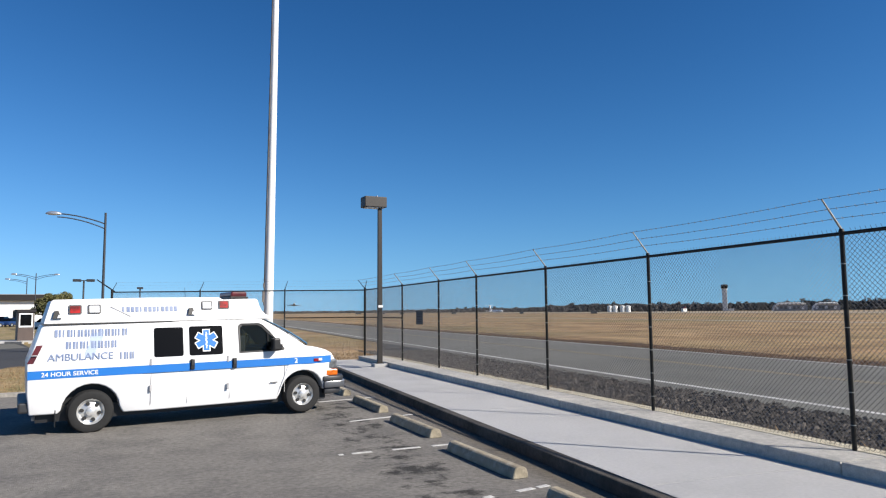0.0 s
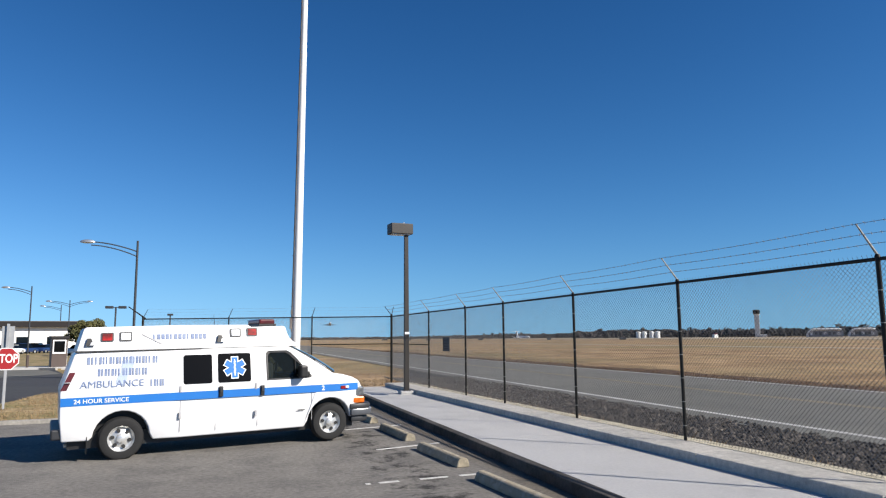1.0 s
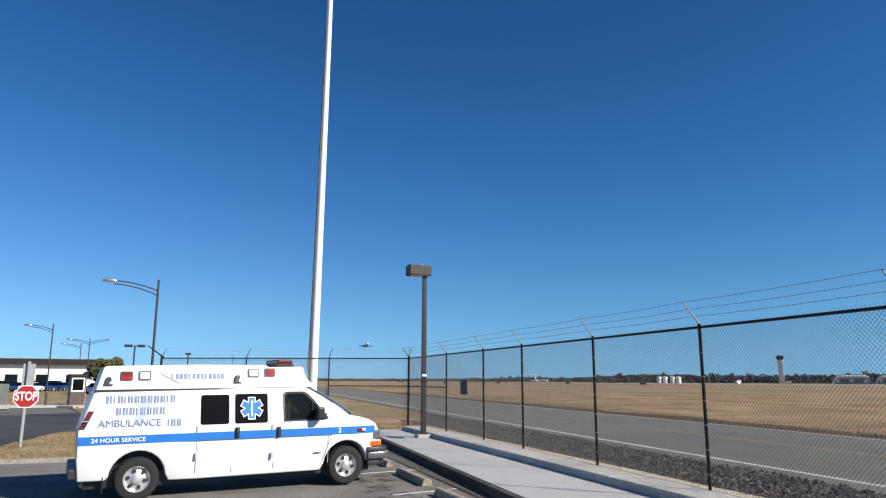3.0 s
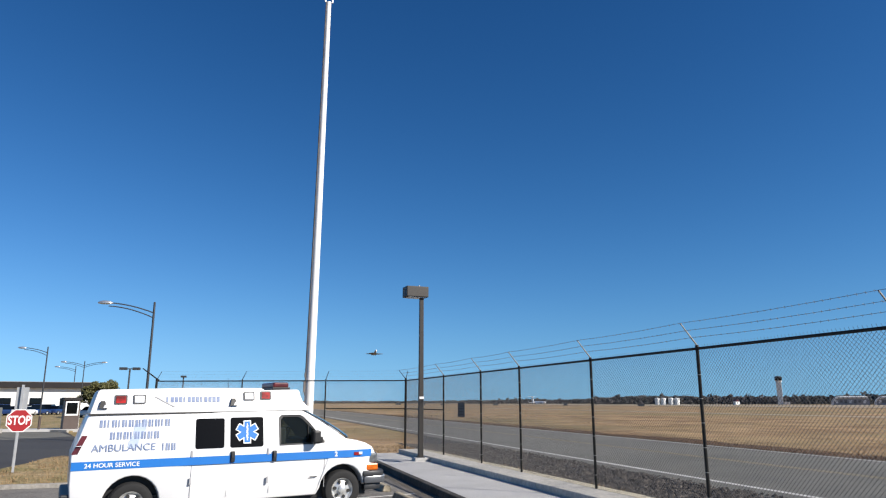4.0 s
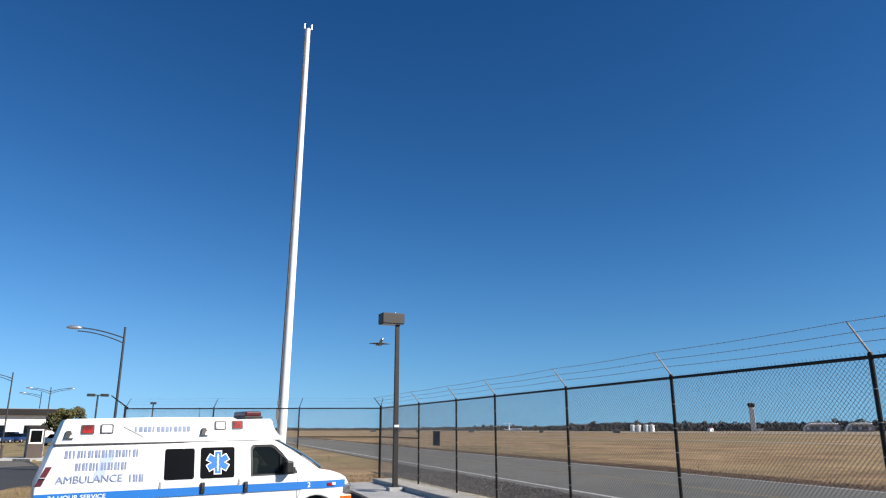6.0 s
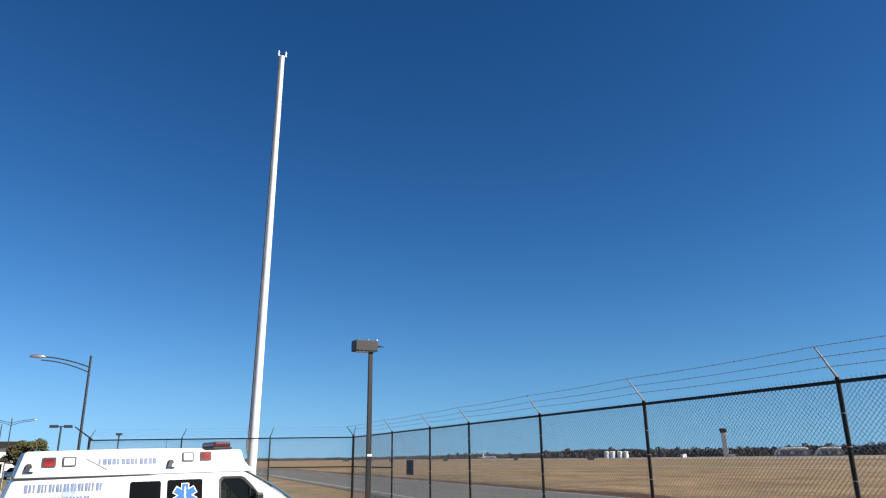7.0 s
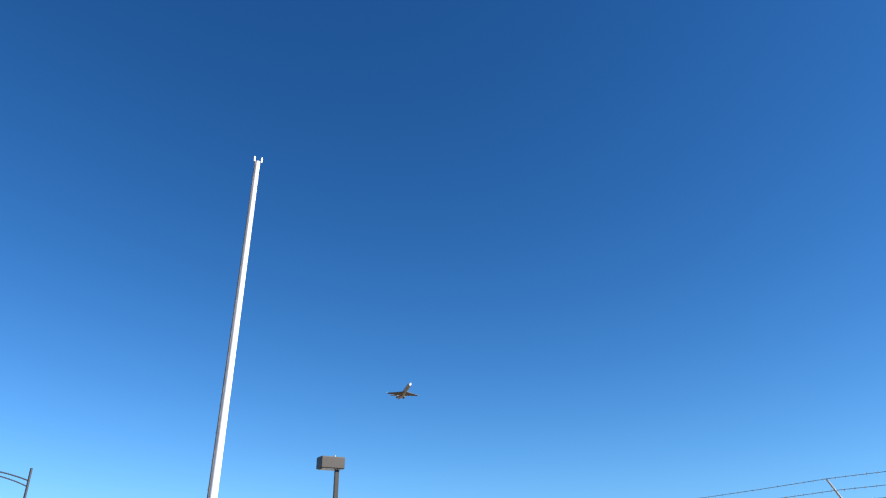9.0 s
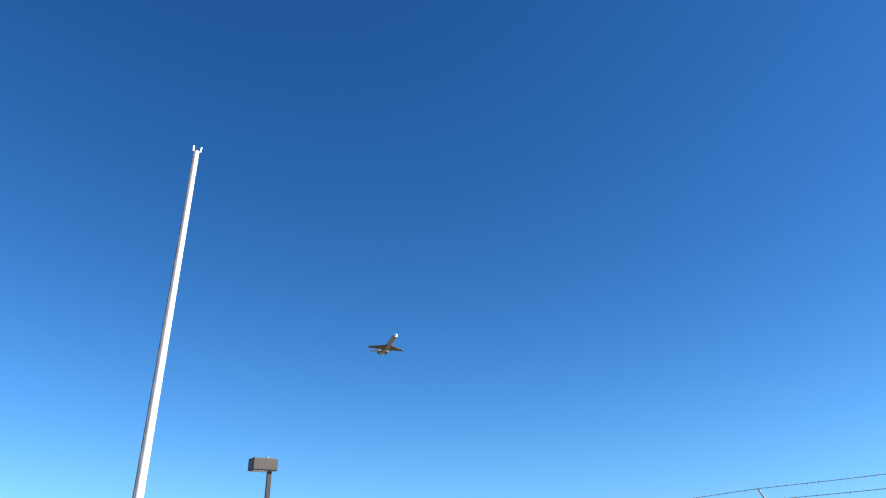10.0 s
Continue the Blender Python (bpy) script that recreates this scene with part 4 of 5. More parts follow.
# wheels
bm = bmesh.new()
lathe(bm, [(0.21, 0.10), (0.225, 0.0), (0.30, -0.012), (0.352, 0.0), (0.375, 0.03), (0.380, 0.06), (0.380, 0.19), (0.37, 0.22), (0.30, 0.245), (0.21, 0.24)], 40)
tyre_me = data(bm, "tyre", M_TYRE, True)
bm = bmesh.new()
lathe(bm, [(0.222, 0.03), (0.228, 0.002), (0.212, 0.012), (0.19, 0.055), (0.165, 0.062), (0.10, 0.035), (0.085, 0.03), (0.075, 0.0), (0.055, -0.012), (0.0, -0.014)], 40)
rim_me = data(bm, "rim", M_RIM, True)
bm = bmesh.new()
tube(bm, (0.145, 0.03, 0), (0.145, 0.07, 0), 0.036, n=12)
for v in bm.verts:
    v.co.z *= 0.9
hole_me = data(bm, "vent_hole", M_SEAM)
for x in (0.0, 3.94):
    for s in (-1, 1):
        wheel = new("wheel")
        wheel.parent = van
        wheel.matrix_basis = pose(x, -0.99, 0.381) if s < 0 else pose(x, 0.99, 0.381, 0, 0, 180)
        again("tyre", tyre_me, wheel, pose(0, 0, 0))
        again("rim", rim_me, wheel, pose(0, 0, 0))
        for i in range(6):
            again("vent_hole", hole_me, wheel, pose(0, -0.004, 0, 0, 60 * i + 12, 0))

# lettering and emblems on the side


def on_side(x, z, out=0.007, width=half):
    tilt = 12.3 if z > 1.24 else 0.0
    if width is cap_half:
        tilt = 17.7
    return pose(x, -width(x, z) - out - 0.004, z, 90 - tilt, 0, 0)


def name_bars(x0, x1, z, h, widths, mt):
    """A row of serif-like bars, one for each letter of a name."""
    total = sum(widths)
    x = x0
    for w in widths:
        dx = (x1 - x0) * w / total
        strokes = [(0.08, 0.42, -0.5, 0.5)] + ([(0.58, 0.80, -0.5, 0.5)] if w > 0.65 else [])
        for a, b, lo, hi in strokes:
            part("name_bar", side_panel([(x + dx * a, z + h * lo), (x + dx * b, z + h * lo), (x + dx * b, z + h * hi), (x + dx * a, z + h * hi)], half, 0.011, 0.004), mt, van)
        x += dx


name_bars(-0.60, 0.60, 1.775, 0.125, (1.2, 0.6, 1, 0.5, 1, 1, 1, 1, 1, 1, 0.6, 1), M_LETTER)
name_bars(-0.42, 0.42, 1.565, 0.125, (1, 1, 1, 0.6, 1, 1, 1, 1), M_LETTER)
lettering("lettering", "AMBULANCE", 0.175, M_LETTER, van, on_side(-0.17, 1.355, 0.010), 0.0, "faded blue lettering", 1.02)
name_bars(0.46, 0.71, 1.35, 0.125, (0.6, 1, 1), M_LETTER)
part("map_decal", side_panel([(-0.12, 1.36), (0.02, 1.33), (0.06, 1.42), (0.10, 1.55), (0.17, 1.66), (0.20, 1.80), (0.14, 1.86), (0.10, 1.78), (-0.02, 1.76), (-0.04, 1.56), (-0.10, 1.46)], half, 0.006, 0.003), M_MAPBLUE, van, "pale blue map-shaped decal")
lettering("lettering", "24 HOUR SERVICE", 0.104, M_WHITEDECAL, van, on_side(-0.34, 1.07), 0.001, "white lettering", 1.06)
lettering("lettering", "2", 0.13, M_WHITEDECAL, van, on_side(3.79, 1.075), 0.003, "white digit")
x = 0.50
for i in range(13):
    w = 0.055 if i not in (0, 4, 8) else 0.03
    part("number_bar", side_panel([(x, 2.14), (x + w, 2.14), (x + w, 2.235), (x, 2.235)], cap_half, 0.010, 0.006), M_LETTER, van)
    x += 0.076
star = new("star_emblem")
star.parent = van
star.matrix_basis = on_side(1.99, 1.565, 0.010)
tagged(star, "blue six-armed star with white edges")
for mt, l, w, z in ((M_WHITEDECAL, 0.218, 0.072, 0.0), (M_BLUE, 0.200, 0.055, 0.0035)):
    bm = bmesh.new()
    outline = []
    for k in range(6):
        a = radians(30 + 60 * k)
        outline += [(l * math.cos(a) - q * w * math.sin(a), l * math.sin(a) + q * w * math.cos(a)) for q in (-1, 1)]
        outline.append((2 * w * math.cos(a + radians(30)), 2 * w * math.sin(a + radians(30))))
    slab(bm, outline, z, z + 0.0035)
    part("star_edge" if mt is M_WHITEDECAL else "star_field", bm, mt, star)
bm = bmesh.new()
box(bm, -0.009, 0.009, -0.16, 0.16, 0.0078, 0.010)
for i in range(6):
    vs = box(bm, -0.022, 0.022, -0.008, 0.008, 0.0105, 0.012)
    bmesh.ops.rotate(bm, verts=vs, cent=(0, 0, 0), matrix=Matrix.Rotation(radians(28 if i % 2 else -28), 3, "Z"))
    bmesh.ops.translate(bm, verts=vs, vec=(0, -0.10 + 0.042 * i, 0))
part("staff", bm, M_WHITEDECAL, star)

# ---- signs and lamps on the town side ----


def spot(az, d):
    return -math.sin(radians(az)) * d, math.cos(radians(az)) * d


sx, sy = -6.43, 24.2
sign = thing("stop_sign", pose(sx, sy, 0.02, 0, 0, 14) @ Matrix.Scale(1.08, 4), "red and white stop sign on a thin grey post", "sign")
bm = bmesh.new()
box(bm, -0.03, 0.03, 0.0, 0.03, -0.1, 1.77, 0.005)
part("post", bm, M_SIGNBACK, sign)
for r, y, mt, nm in ((0.335, -0.012, M_SIGNWHITE, "border"), (0.310, -0.016, M_SIGNRED, "face")):
    bm = bmesh.new()
    prism(bm, [(r * math.cos(radians(22.5 + 45 * i)), 1.42 + r * math.sin(radians(22.5 + 45 * i))) for i in range(8)], y, 0.0)
    part(nm, bm, mt, sign)
lettering("lettering", "STOP", 0.335, M_SIGNWHITE, sign, pose(0, -0.019, 1.42, 90, 0, 0), 0.008, "white lettering", 0.68)
plate = thing("road_sign", pose(-6.94, 26.1, 0.0, 0, 0, 8), "grey unpainted back of a tall road sign", "sign")
bm = bmesh.new()
box(bm, -0.04, 0.04, -0.04, 0.04, -0.1, 2.66, 0.005)
part("post", bm, M_SIGNBACK, plate)
bm = bmesh.new()
box(bm, -0.18, 0.18, 0.042, 0.05, 1.88, 2.58, 0.004)
part("panel", bm, M_SIGNBACK, plate)


def street_lamp(az, d, arms, h=10.0, reach=3.8):
    x, y = spot(az, d)
    l = thing("street_lamp", pose(x, y, 0), "dark steel street lamp with a curved bracket arm", "street lamp", "street lamps by the entrance")
    bm = bmesh.new()
    tube(bm, (0, 0, 0), (0, 0, h + 0.15), 0.115, 0.085, n=12)
    part("pole", bm, M_GREYPOLE, l, smooth=True)
    for s in arms:
        for dz0, dz1, r in ((-0.75, -0.10, 0.05), (-1.15, -0.36, 0.045)):
            bm = bmesh.new()
            last = Vector((0, 0, h + dz0))
            e = reach if dz0 > -1.2 else reach * 0.55
            for i in range(1, 9):
                f = i / 8
                p = Vector((s * e * f, -0.14 * e * f, h + dz0 + (dz1 - dz0) * math.sin(f * math.pi / 2) ** 0.9))
                tube(bm, last, p, r, n=6)
                last = p
            part("bracket_arm", bm, M_GREYPOLE, l)
        bm = bmesh.new()
        bmesh.ops.create_uvsphere(bm, u_segments=16, v_segments=8, radius=1)
        for v in bm.verts:
            v.co = Vector((s * (reach + 0.25) + v.co.x * 0.58, -0.14 * reach + v.co.y * 0.2, h - 0.12 + v.co.z * (0.2 if v.co.z > 0 else 0.12)))
        part("luminaire", bm, M_SILVER, l, "silver cobra-head luminaire", smooth=True)
    return l


street_lamp(6.86, 61, (-1,), 10.0, 3.35)
street_lamp(13.66, 118, (-1,), 10.0, 3.0)
street_lamp(11.21, 156, (-1, 1), 10.0, 3.4)
street_lamp(11.75, 178, (-1,), 10.0, 3.4)


def twin_flood(az, d, h, heads):
    x, y = spot(az, d)
    l = thing("parking_lamp", pose(x, y, 0), "dark parking lamp with box heads on a tall pole", "street lamp")
    bm = bmesh.new()
    tube(bm, (0, 0, 0), (0, 0, h), 0.10, n=8)
    part("pole", bm, M_GREYPOLE, l)
    for s in heads:
        bm = bmesh.new()
        box(bm, s * 0.72 - 0.42, s * 0.72 + 0.42, -0.3, 0.3, h - 0.14, h + 0.16, 0.03)
        part("lamp_head", bm, M_GREYPOLE, l)
        bm = bmesh.new()
        tube(bm, (0, 0, h), (s * 0.6, 0, h), 0.05, n=6)
        part("arm", bm, M_GREYPOLE, l)


twin_flood(8.15, 91, 6.0, (-1, 1))
twin_flood(4.33, 116, 6.0, (0.0,))

# guard booth on its island
bx, by = spot(11.75, 60.5)
bm = bmesh.new()
slab(bm, [(bx - 4.5, by - 1.2), (bx + 3, by - 1.5), (bx + 3.2, by + 2), (bx - 4.5, by + 2)], -0.1, 0.15)
single("kerb_booth", bm, M_WALK, "pale concrete island under the guard booth", "kerb", kind="structure")
booth = thing("guard_booth", pose(bx, by, 0.15, 0, 0, 20) @ Matrix.Diagonal((0.84, 0.84, 1, 1)), "small brown guard booth with white-framed window", "booth")
bm = bmesh.new()
box(bm, -0.62, 0.62, -0.62, 0.62, 0, 2.1, 0.02)
part("wall", bm, M_BOOTH, booth)
bm = bmesh.new()
box(bm, -0.74, 0.74, -0.74, 0.74, 2.1, 2.3, 0.02)
part("roof", bm, M_FASCIA, booth)
bm = bmesh.new()
box(bm, -0.56, 0.50, -0.66, -0.60, 0.98, 2.02, 0.01)
win = part("window", bm, M_SIGNWHITE, booth, "white window frame")
bm = bmesh.new()
box(bm, -0.46, 0.40, -0.672, -0.655, 1.10, 1.93)
part("pane", bm, M_GLASS, win)
bm = bmesh.new()
box(bm, 0.60, 0.66, -0.45, 0.45, 0.05, 2.0, 0.01)
part("door", bm, M_SIGNWHITE, booth, "pale door")
for dx in (-1.9, 1.6):
    b = thing("bollard", pose(bx + dx, by - 0.6, 0.15), "short brown steel bollard beside the booth", "bollard", "bollards at the booth")
    bm = bmesh.new()
    tube(bm, (0, 0, 0), (0, 0, 0.95), 0.09, n=10)
    part("tube", bm, M_BOOTH, b)
    bm = bmesh.new()
    tube(bm, (0, 0, 0.95), (0, 0, 1.02), 0.09, 0.03, n=10)
    part("cap", bm, M_YELLOW, b)
ux, uy = spot(16.75, 57)
ub = thing("utility_cabinet", pose(ux, uy, 0.05, 0, 0, 15), "grey metal utility cabinet on a concrete base", "cabinet")
bm = bmesh.new()
box(bm, -0.95, 0.95, -0.5, 0.5, 0, 0.3, 0.02)
part("plinth", bm, M_KERB, ub)
bm = bmesh.new()
box(bm, -0.8, 0.8, -0.42, 0.42, 0.3, 1.7, 0.03)
part("body", bm, M_GREYCAB, ub)

# terminal building: white wall, deep brown fascia
bg = thing("terminal_building", pose(-44, 162, 0, 0, 0, 10), "long low white building with a deep brown fascia", "building")
bm = bmesh.new()
box(bm, -30, 13.5, 0, 20, 0, 5.1)
part("wall", bm, M_BUILDWHITE, bg)
bm = bmesh.new()
box(bm, -31, 14.5, -1.0, 21, 5.0, 6.2, 0.05)
part("fascia", bm, M_FASCIA, bg, "deep dark brown fascia")
bm = bmesh.new()
box(bm, -30.5, 14, -1, 20.5, 6.2, 6.3)
part("roof", bm, M_ROOF, bg)
for x in (-26, -21, -17, -9, -2, 3.5, 9):
    bm = bmesh.new()
    box(bm, x - 1.1, x + 1.1, -0.12, 0.05, 1.0, 3.0)
    w = part("window", bm, M_GLASS, bg, "dark window")
    bm = bmesh.new()
    box(bm, x - 1.2, x + 1.2, -0.16, 0.0, 0.85, 1.0)
    part("sill", bm, M_SIGNBACK, w)

# cars in the terminal car park


def car(name, mt, label, x, y, a, tall=1.45, van_like=False):
    c = thing(name, pose(x, y, 0.06, 0, 0, a), label, "car", "cars before the building")
    bm = bmesh.new()
    prism(bm, [(-2.2, 0.28), (2.2, 0.28), (2.25, 0.6), (2.15, 0.78), (1.2, 0.92), (-2.1, 0.95), (-2.25, 0.6)], -0.88, 0.88)
    soften(bm, 0.06, 2)
    part("body", bm, mt, c, smooth=True)
    bm = bmesh.new()
    vs = prism(bm, [(-2.0 if van_like else -1.6, 0.92), (1.25, 0.92), (0.55, tall), (-1.7 if van_like else -0.95, tall)], -0.80, 0.80)
    for v in vs:
        if v.co.z > 1.1:
            v.co.y *= 0.82
    part("cabin", bm, M_GLASS, c, "dark cabin glass")
    bm = bmesh.new()
    box(bm, -1.68 if van_like else -0.95, 0.56, -0.67, 0.67, tall - 0.03, tall + 0.03, 0.02)
    part("roof", bm, mt, c)
    for wx in (-1.4, 1.4):
        for s in (-1, 1):
            bm = bmesh.new()
            tube(bm, (wx, s * 0.70, 0.32), (wx, s * 0.90, 0.32), 0.32, n=16)
            w = part("wheel", bm, M_TYRE, c)
            bm = bmesh.new()
            tube(bm, (wx, s * 0.89, 0.32), (wx, s * 0.905, 0.32), 0.19, n=12)
            part("rim", bm, M_RIM, w)


for i, (az, d, mt, lb, vl) in enumerate((
        (10.3, 112, M_CARWHITE, "white saloon car, parked", False), (12.6, 138, M_CARBLUE, "dark blue car, parked by the building", False),
        (13.1, 140, M_CARDARK, "black car, parked by the building", True), (13.9, 134, M_CARBLUE, "dark blue car, parked by the building", True),
        (14.6, 130, M_CARWHITE, "white car, parked by the building", False), (15.3, 136, M_CARSILVER, "silver car, parked by the building", False),
        (15.9, 132, M_CARBLUE, "dark blue car, parked by the building", True), (16.7, 130, M_CARDARK, "black car, parked by the building", False),
        (17.4, 128, M_CARBLUE, "dark blue car, parked by the building", False), (11.9, 142, M_CARDARK, "black car, parked by the building", False))):
    x, y = spot(az, d)
    car("car", mt, lb, x, y, 62 + 13 * (i % 3), 1.7 if vl else 1.45, vl)

# ---- trees ----


def leaf_soup(name, mt, clumps, per, size, rnd):
    vs, fs = [], []
    for (c, r) in clumps:
        for _ in range(per):
            d = Vector((rnd.gauss(0, 1), rnd.gauss(0, 1), rnd.gauss(0, 1))).normalized() * r * rnd.random() ** 0.4
            p = Vector(c) + Vector((d.x, d.y, d.z * 0.8))
            a = Vector((rnd.gauss(0, 1), rnd.gauss(0, 1), rnd.gauss(0, 1))).normalized()
            b = a.orthogonal().normalized() * size * rnd.uniform(0.6, 1.3)
            a = a * size * rnd.uniform(0.6, 1.3)
            i = len(vs)
            vs.extend(((p - a)[:], (p + b)[:], (p + a)[:], (p - b)[:]))
            fs.append((i, i + 1, i + 2, i + 3))
    return soup(name, vs, fs, mt)


def tree(x, y, h, spread, seed, label):
    rnd = random.Random(seed)
    t = thing("tree", pose(x, y, 0), label, "tree")
    bm = bmesh.new()
    tube(bm, (0, 0, -0.1), (0.1, 0, h * 0.4), 0.20, 0.13, n=8)
    tips = []
    for i in range(7):
        a = i * 2.4
        tip = Vector((math.cos(a) * spread * 0.6, math.sin(a) * spread * 0.6, h * rnd.uniform(0.55, 0.85)))
        tube(bm, (0.1, 0, h * 0.38), tip, 0.09, 0.03, n=6)
        tips.append(tip)
    part("trunk", bm, M_BARK, t)
    cl = [(tp, spread * rnd.uniform(0.32, 0.5)) for tp in tips]
    cl += [((rnd.gauss(0, spread * 0.45), rnd.gauss(0, spread * 0.45), h * rnd.uniform(0.45, 0.88)), spread * rnd.uniform(0.2, 0.4)) for _ in range(16)]
    ob = again("crown", leaf_soup("crown", M_LEAF, cl, 230, 0.11, rnd), t, pose(0, 0, 0))
    return t


x, y = spot(9.75, 105)
tree(x, y, 5.3, 1.9, 5, "round olive-green tree with dense foliage")
x, y = spot(10.6, 112)
tree(x, y, 4.6, 1.8, 6, "round olive-green tree with dense foliage")

# winter woods along the far side of the field
rnd = random.Random(11)
SKYLINE = ((14, 0.002), (-4, 0.0025), (-11, 0.0022), (-20, 0.0042), (-23, 0.0070), (-25, 0.0048), (-28.5, 0.0085), (-31.3, 0.0130), (-35, 0.0115), (-38, 0.0110), (-41, 0.0100), (-45, 0.0120), (-49, 0.0130), (-52, 0.0145), (-60, 0.0135))


def skyline(az):
    for (a0, h0), (a1, h1) in zip(SKYLINE, SKYLINE[1:]):
        if a1 <= az <= a0:
            return h0 + (h1 - h0) * (a0 - az) / (a0 - a1)
    return 0.004


cl = []
az = 14.0
while az > -60:
    far = 1300 if az > -18 else (1000 if az > -28 else 760)
    for k in range(2):
        d = far + rnd.uniform(-60, 60) + k * 40
        top = 2.1 + d * skyline(az) * (0.62 + 0.30 * noise.noise((az * 0.9, k, 5)) + 0.22 * noise.noise((az * 3.1, k, 8)) + rnd.uniform(-0.06, 0.06) + (0.35 if rnd.random() < 0.035 else 0.0))
        x, y = spot(az + rnd.uniform(-0.1, 0.1), d)
        r = max(1.6, top * 0.30)
        cl.append(((x, y, top - r * 0.8), r))
        cl.append(((x + rnd.uniform(-3, 3), y, top * 0.42), max(1.8, top * 0.40)))
        cl.append(((x + rnd.uniform(-4, 4), y, top * 0.18), max(1.8, top * 0.34)))
    az -= 0.13
ob = new("woods", leaf_soup("woods", M_WOODS, cl, 26, 1.35, rnd))
tagged(ob, "long line of bare winter woods and dark pines", "woods", kind="stuff")

# ---- far airfield buildings ----
x, y = spot(-41.65, 700)
tw = thing("control_tower", pose(x, y, 0, 0, 0, -40), "white airport control tower with a dark glass cab", "tower")
bm = bmesh.new()
box(bm, -2.15, 2.15, -2.15, 2.15, 0, 19.6, 0.2)
part("shaft", bm, M_TOWER, tw)
bm = bmesh.new()
tube(bm, (0, 0, 19.6), (0, 0, 21.0), 2.3, 3.1, n=8)
part("gallery", bm, M_TOWER, tw)
bm = bmesh.new()
tube(bm, (0, 0, 21.0), (0, 0, 23.8), 2.7, 3.2, n=8)
part("cab", bm, M_GLASS, tw, "dark glass cab")
bm = bmesh.new()
tube(bm, (0, 0, 23.8), (0, 0, 24.9), 3.4, 2.4, n=8)
part("roof", bm, M_FASCIA, tw)
bm = bmesh.new()
box(bm, 2.2, 7.5, -4, 4, 0, 2.2, 0.1)
part("annexe", bm, M_TOWER, tw)
bm = bmesh.new()
tube(bm, (0, 0, 24.9), (0, 0, 27.6), 0.12, 0.05, n=6)
part("aerial", bm, M_SIGNBACK, tw)
for az in (-32.98, -33.42, -33.98, -34.42):
    x, y = spot(az, 620)
    tk = thing("storage_tank", pose(x, y, 0), "white cylindrical fuel storage tank", "tank", "fuel tanks")
    bm = bmesh.new()
    tube(bm, (0, 0, 0), (0, 0, 5.2), 2.15, n=20)
    part("shell", bm, M_BUILDWHITE, tk, smooth=True)
    bm = bmesh.new()
    tube(bm, (0, 0, 5.2), (0, 0, 5.7), 2.15, 0.3, n=20)
    part("lid", bm, M_BUILDWHITE, tk)
for az, w in ((-46.1, 25.0), (-48.45, 19.0)):
    x, y = spot(az, 620)
    hg = thing("hangar", pose(x, y, 0, 0, 0, az), "grey hangar with a white arched front edge", "hangar", "hangars")
    arc = [(-w / 2, 0), (-w / 2 + 0.5, 2.6), (-w / 2 + 2.2, 4.6), (-w / 2 + 5.0, 5.6), (w / 2 - 4.5, 5.7), (w / 2 - 1.2, 5.2), (w / 2, 4.2), (w / 2, 0)]
    bm = bmesh.new()
    prism(bm, arc, 0, 24)
    part("shed", bm, M_HANGAR, hg)
    for (xa, za), (xb, zb) in zip(arc[:6], arc[1:6]):
        bm = bmesh.new()
        tube(bm, (xa, -0.6, za), (xb, -0.6, zb), 0.85, n=6)
        part("front_edge", bm, M_BUILDWHITE, hg, "white front edge")
    for i in range(7):
        f = -w / 2 + 3.2 + i * (w - 6.4) / 6
        bm = bmesh.new()
        box(bm, f - 0.9, f + 0.9, -0.25, 0.0, 1.2 + 0.5 * (i % 2), 3.6)
        part("front_panel", bm, M_GREYCAB if i % 3 else M_BUILDWHITE, hg)
x, y = spot(-38.65, 600)
rb = thing("radar_hut", pose(x, y, 0), "small white equipment hut with a red roof", "hut")
bm = bmesh.new()
box(bm, -1.8, 1.8, -1.5, 1.5, 0, 2.6, 0.05)
part("wall", bm, M_BUILDWHITE, rb)
bm = bmesh.new()
prism(bm, [(-2.0, 2.6), (2.0, 2.6), (0, 4.0)], -1.6, 1.6)
part("roof", bm, M_DARKRED, rb)
for az, d, w in ((-31.74, 330, 3.0), (-16.0, 420, 2.4), (-20.3, 400, 2.6), (-25.9, 370, 2.0), (-12.4, 520, 4.0), (-14.4, 500, 3.0)):
    x, y = spot(az, d)
    rs = thing("runway_sign", pose(x, y, 0, 0, 0, az), "low dark box sign beside the runway", "sign", "runway signs")
    bm = bmesh.new()
    box(bm, -w / 2, w / 2, -0.2, 0.2, 0.3, 1.45, 0.04)
    part("panel", bm, M_SIGNDARK, rs)
    for s in (-1, 1):
        bm = bmesh.new()
        tube(bm, (s * w * 0.35, 0, -0.05), (s * w * 0.35, 0, 0.32), 0.06, n=6)
        part("leg", bm, M_SIGNBACK, rs)


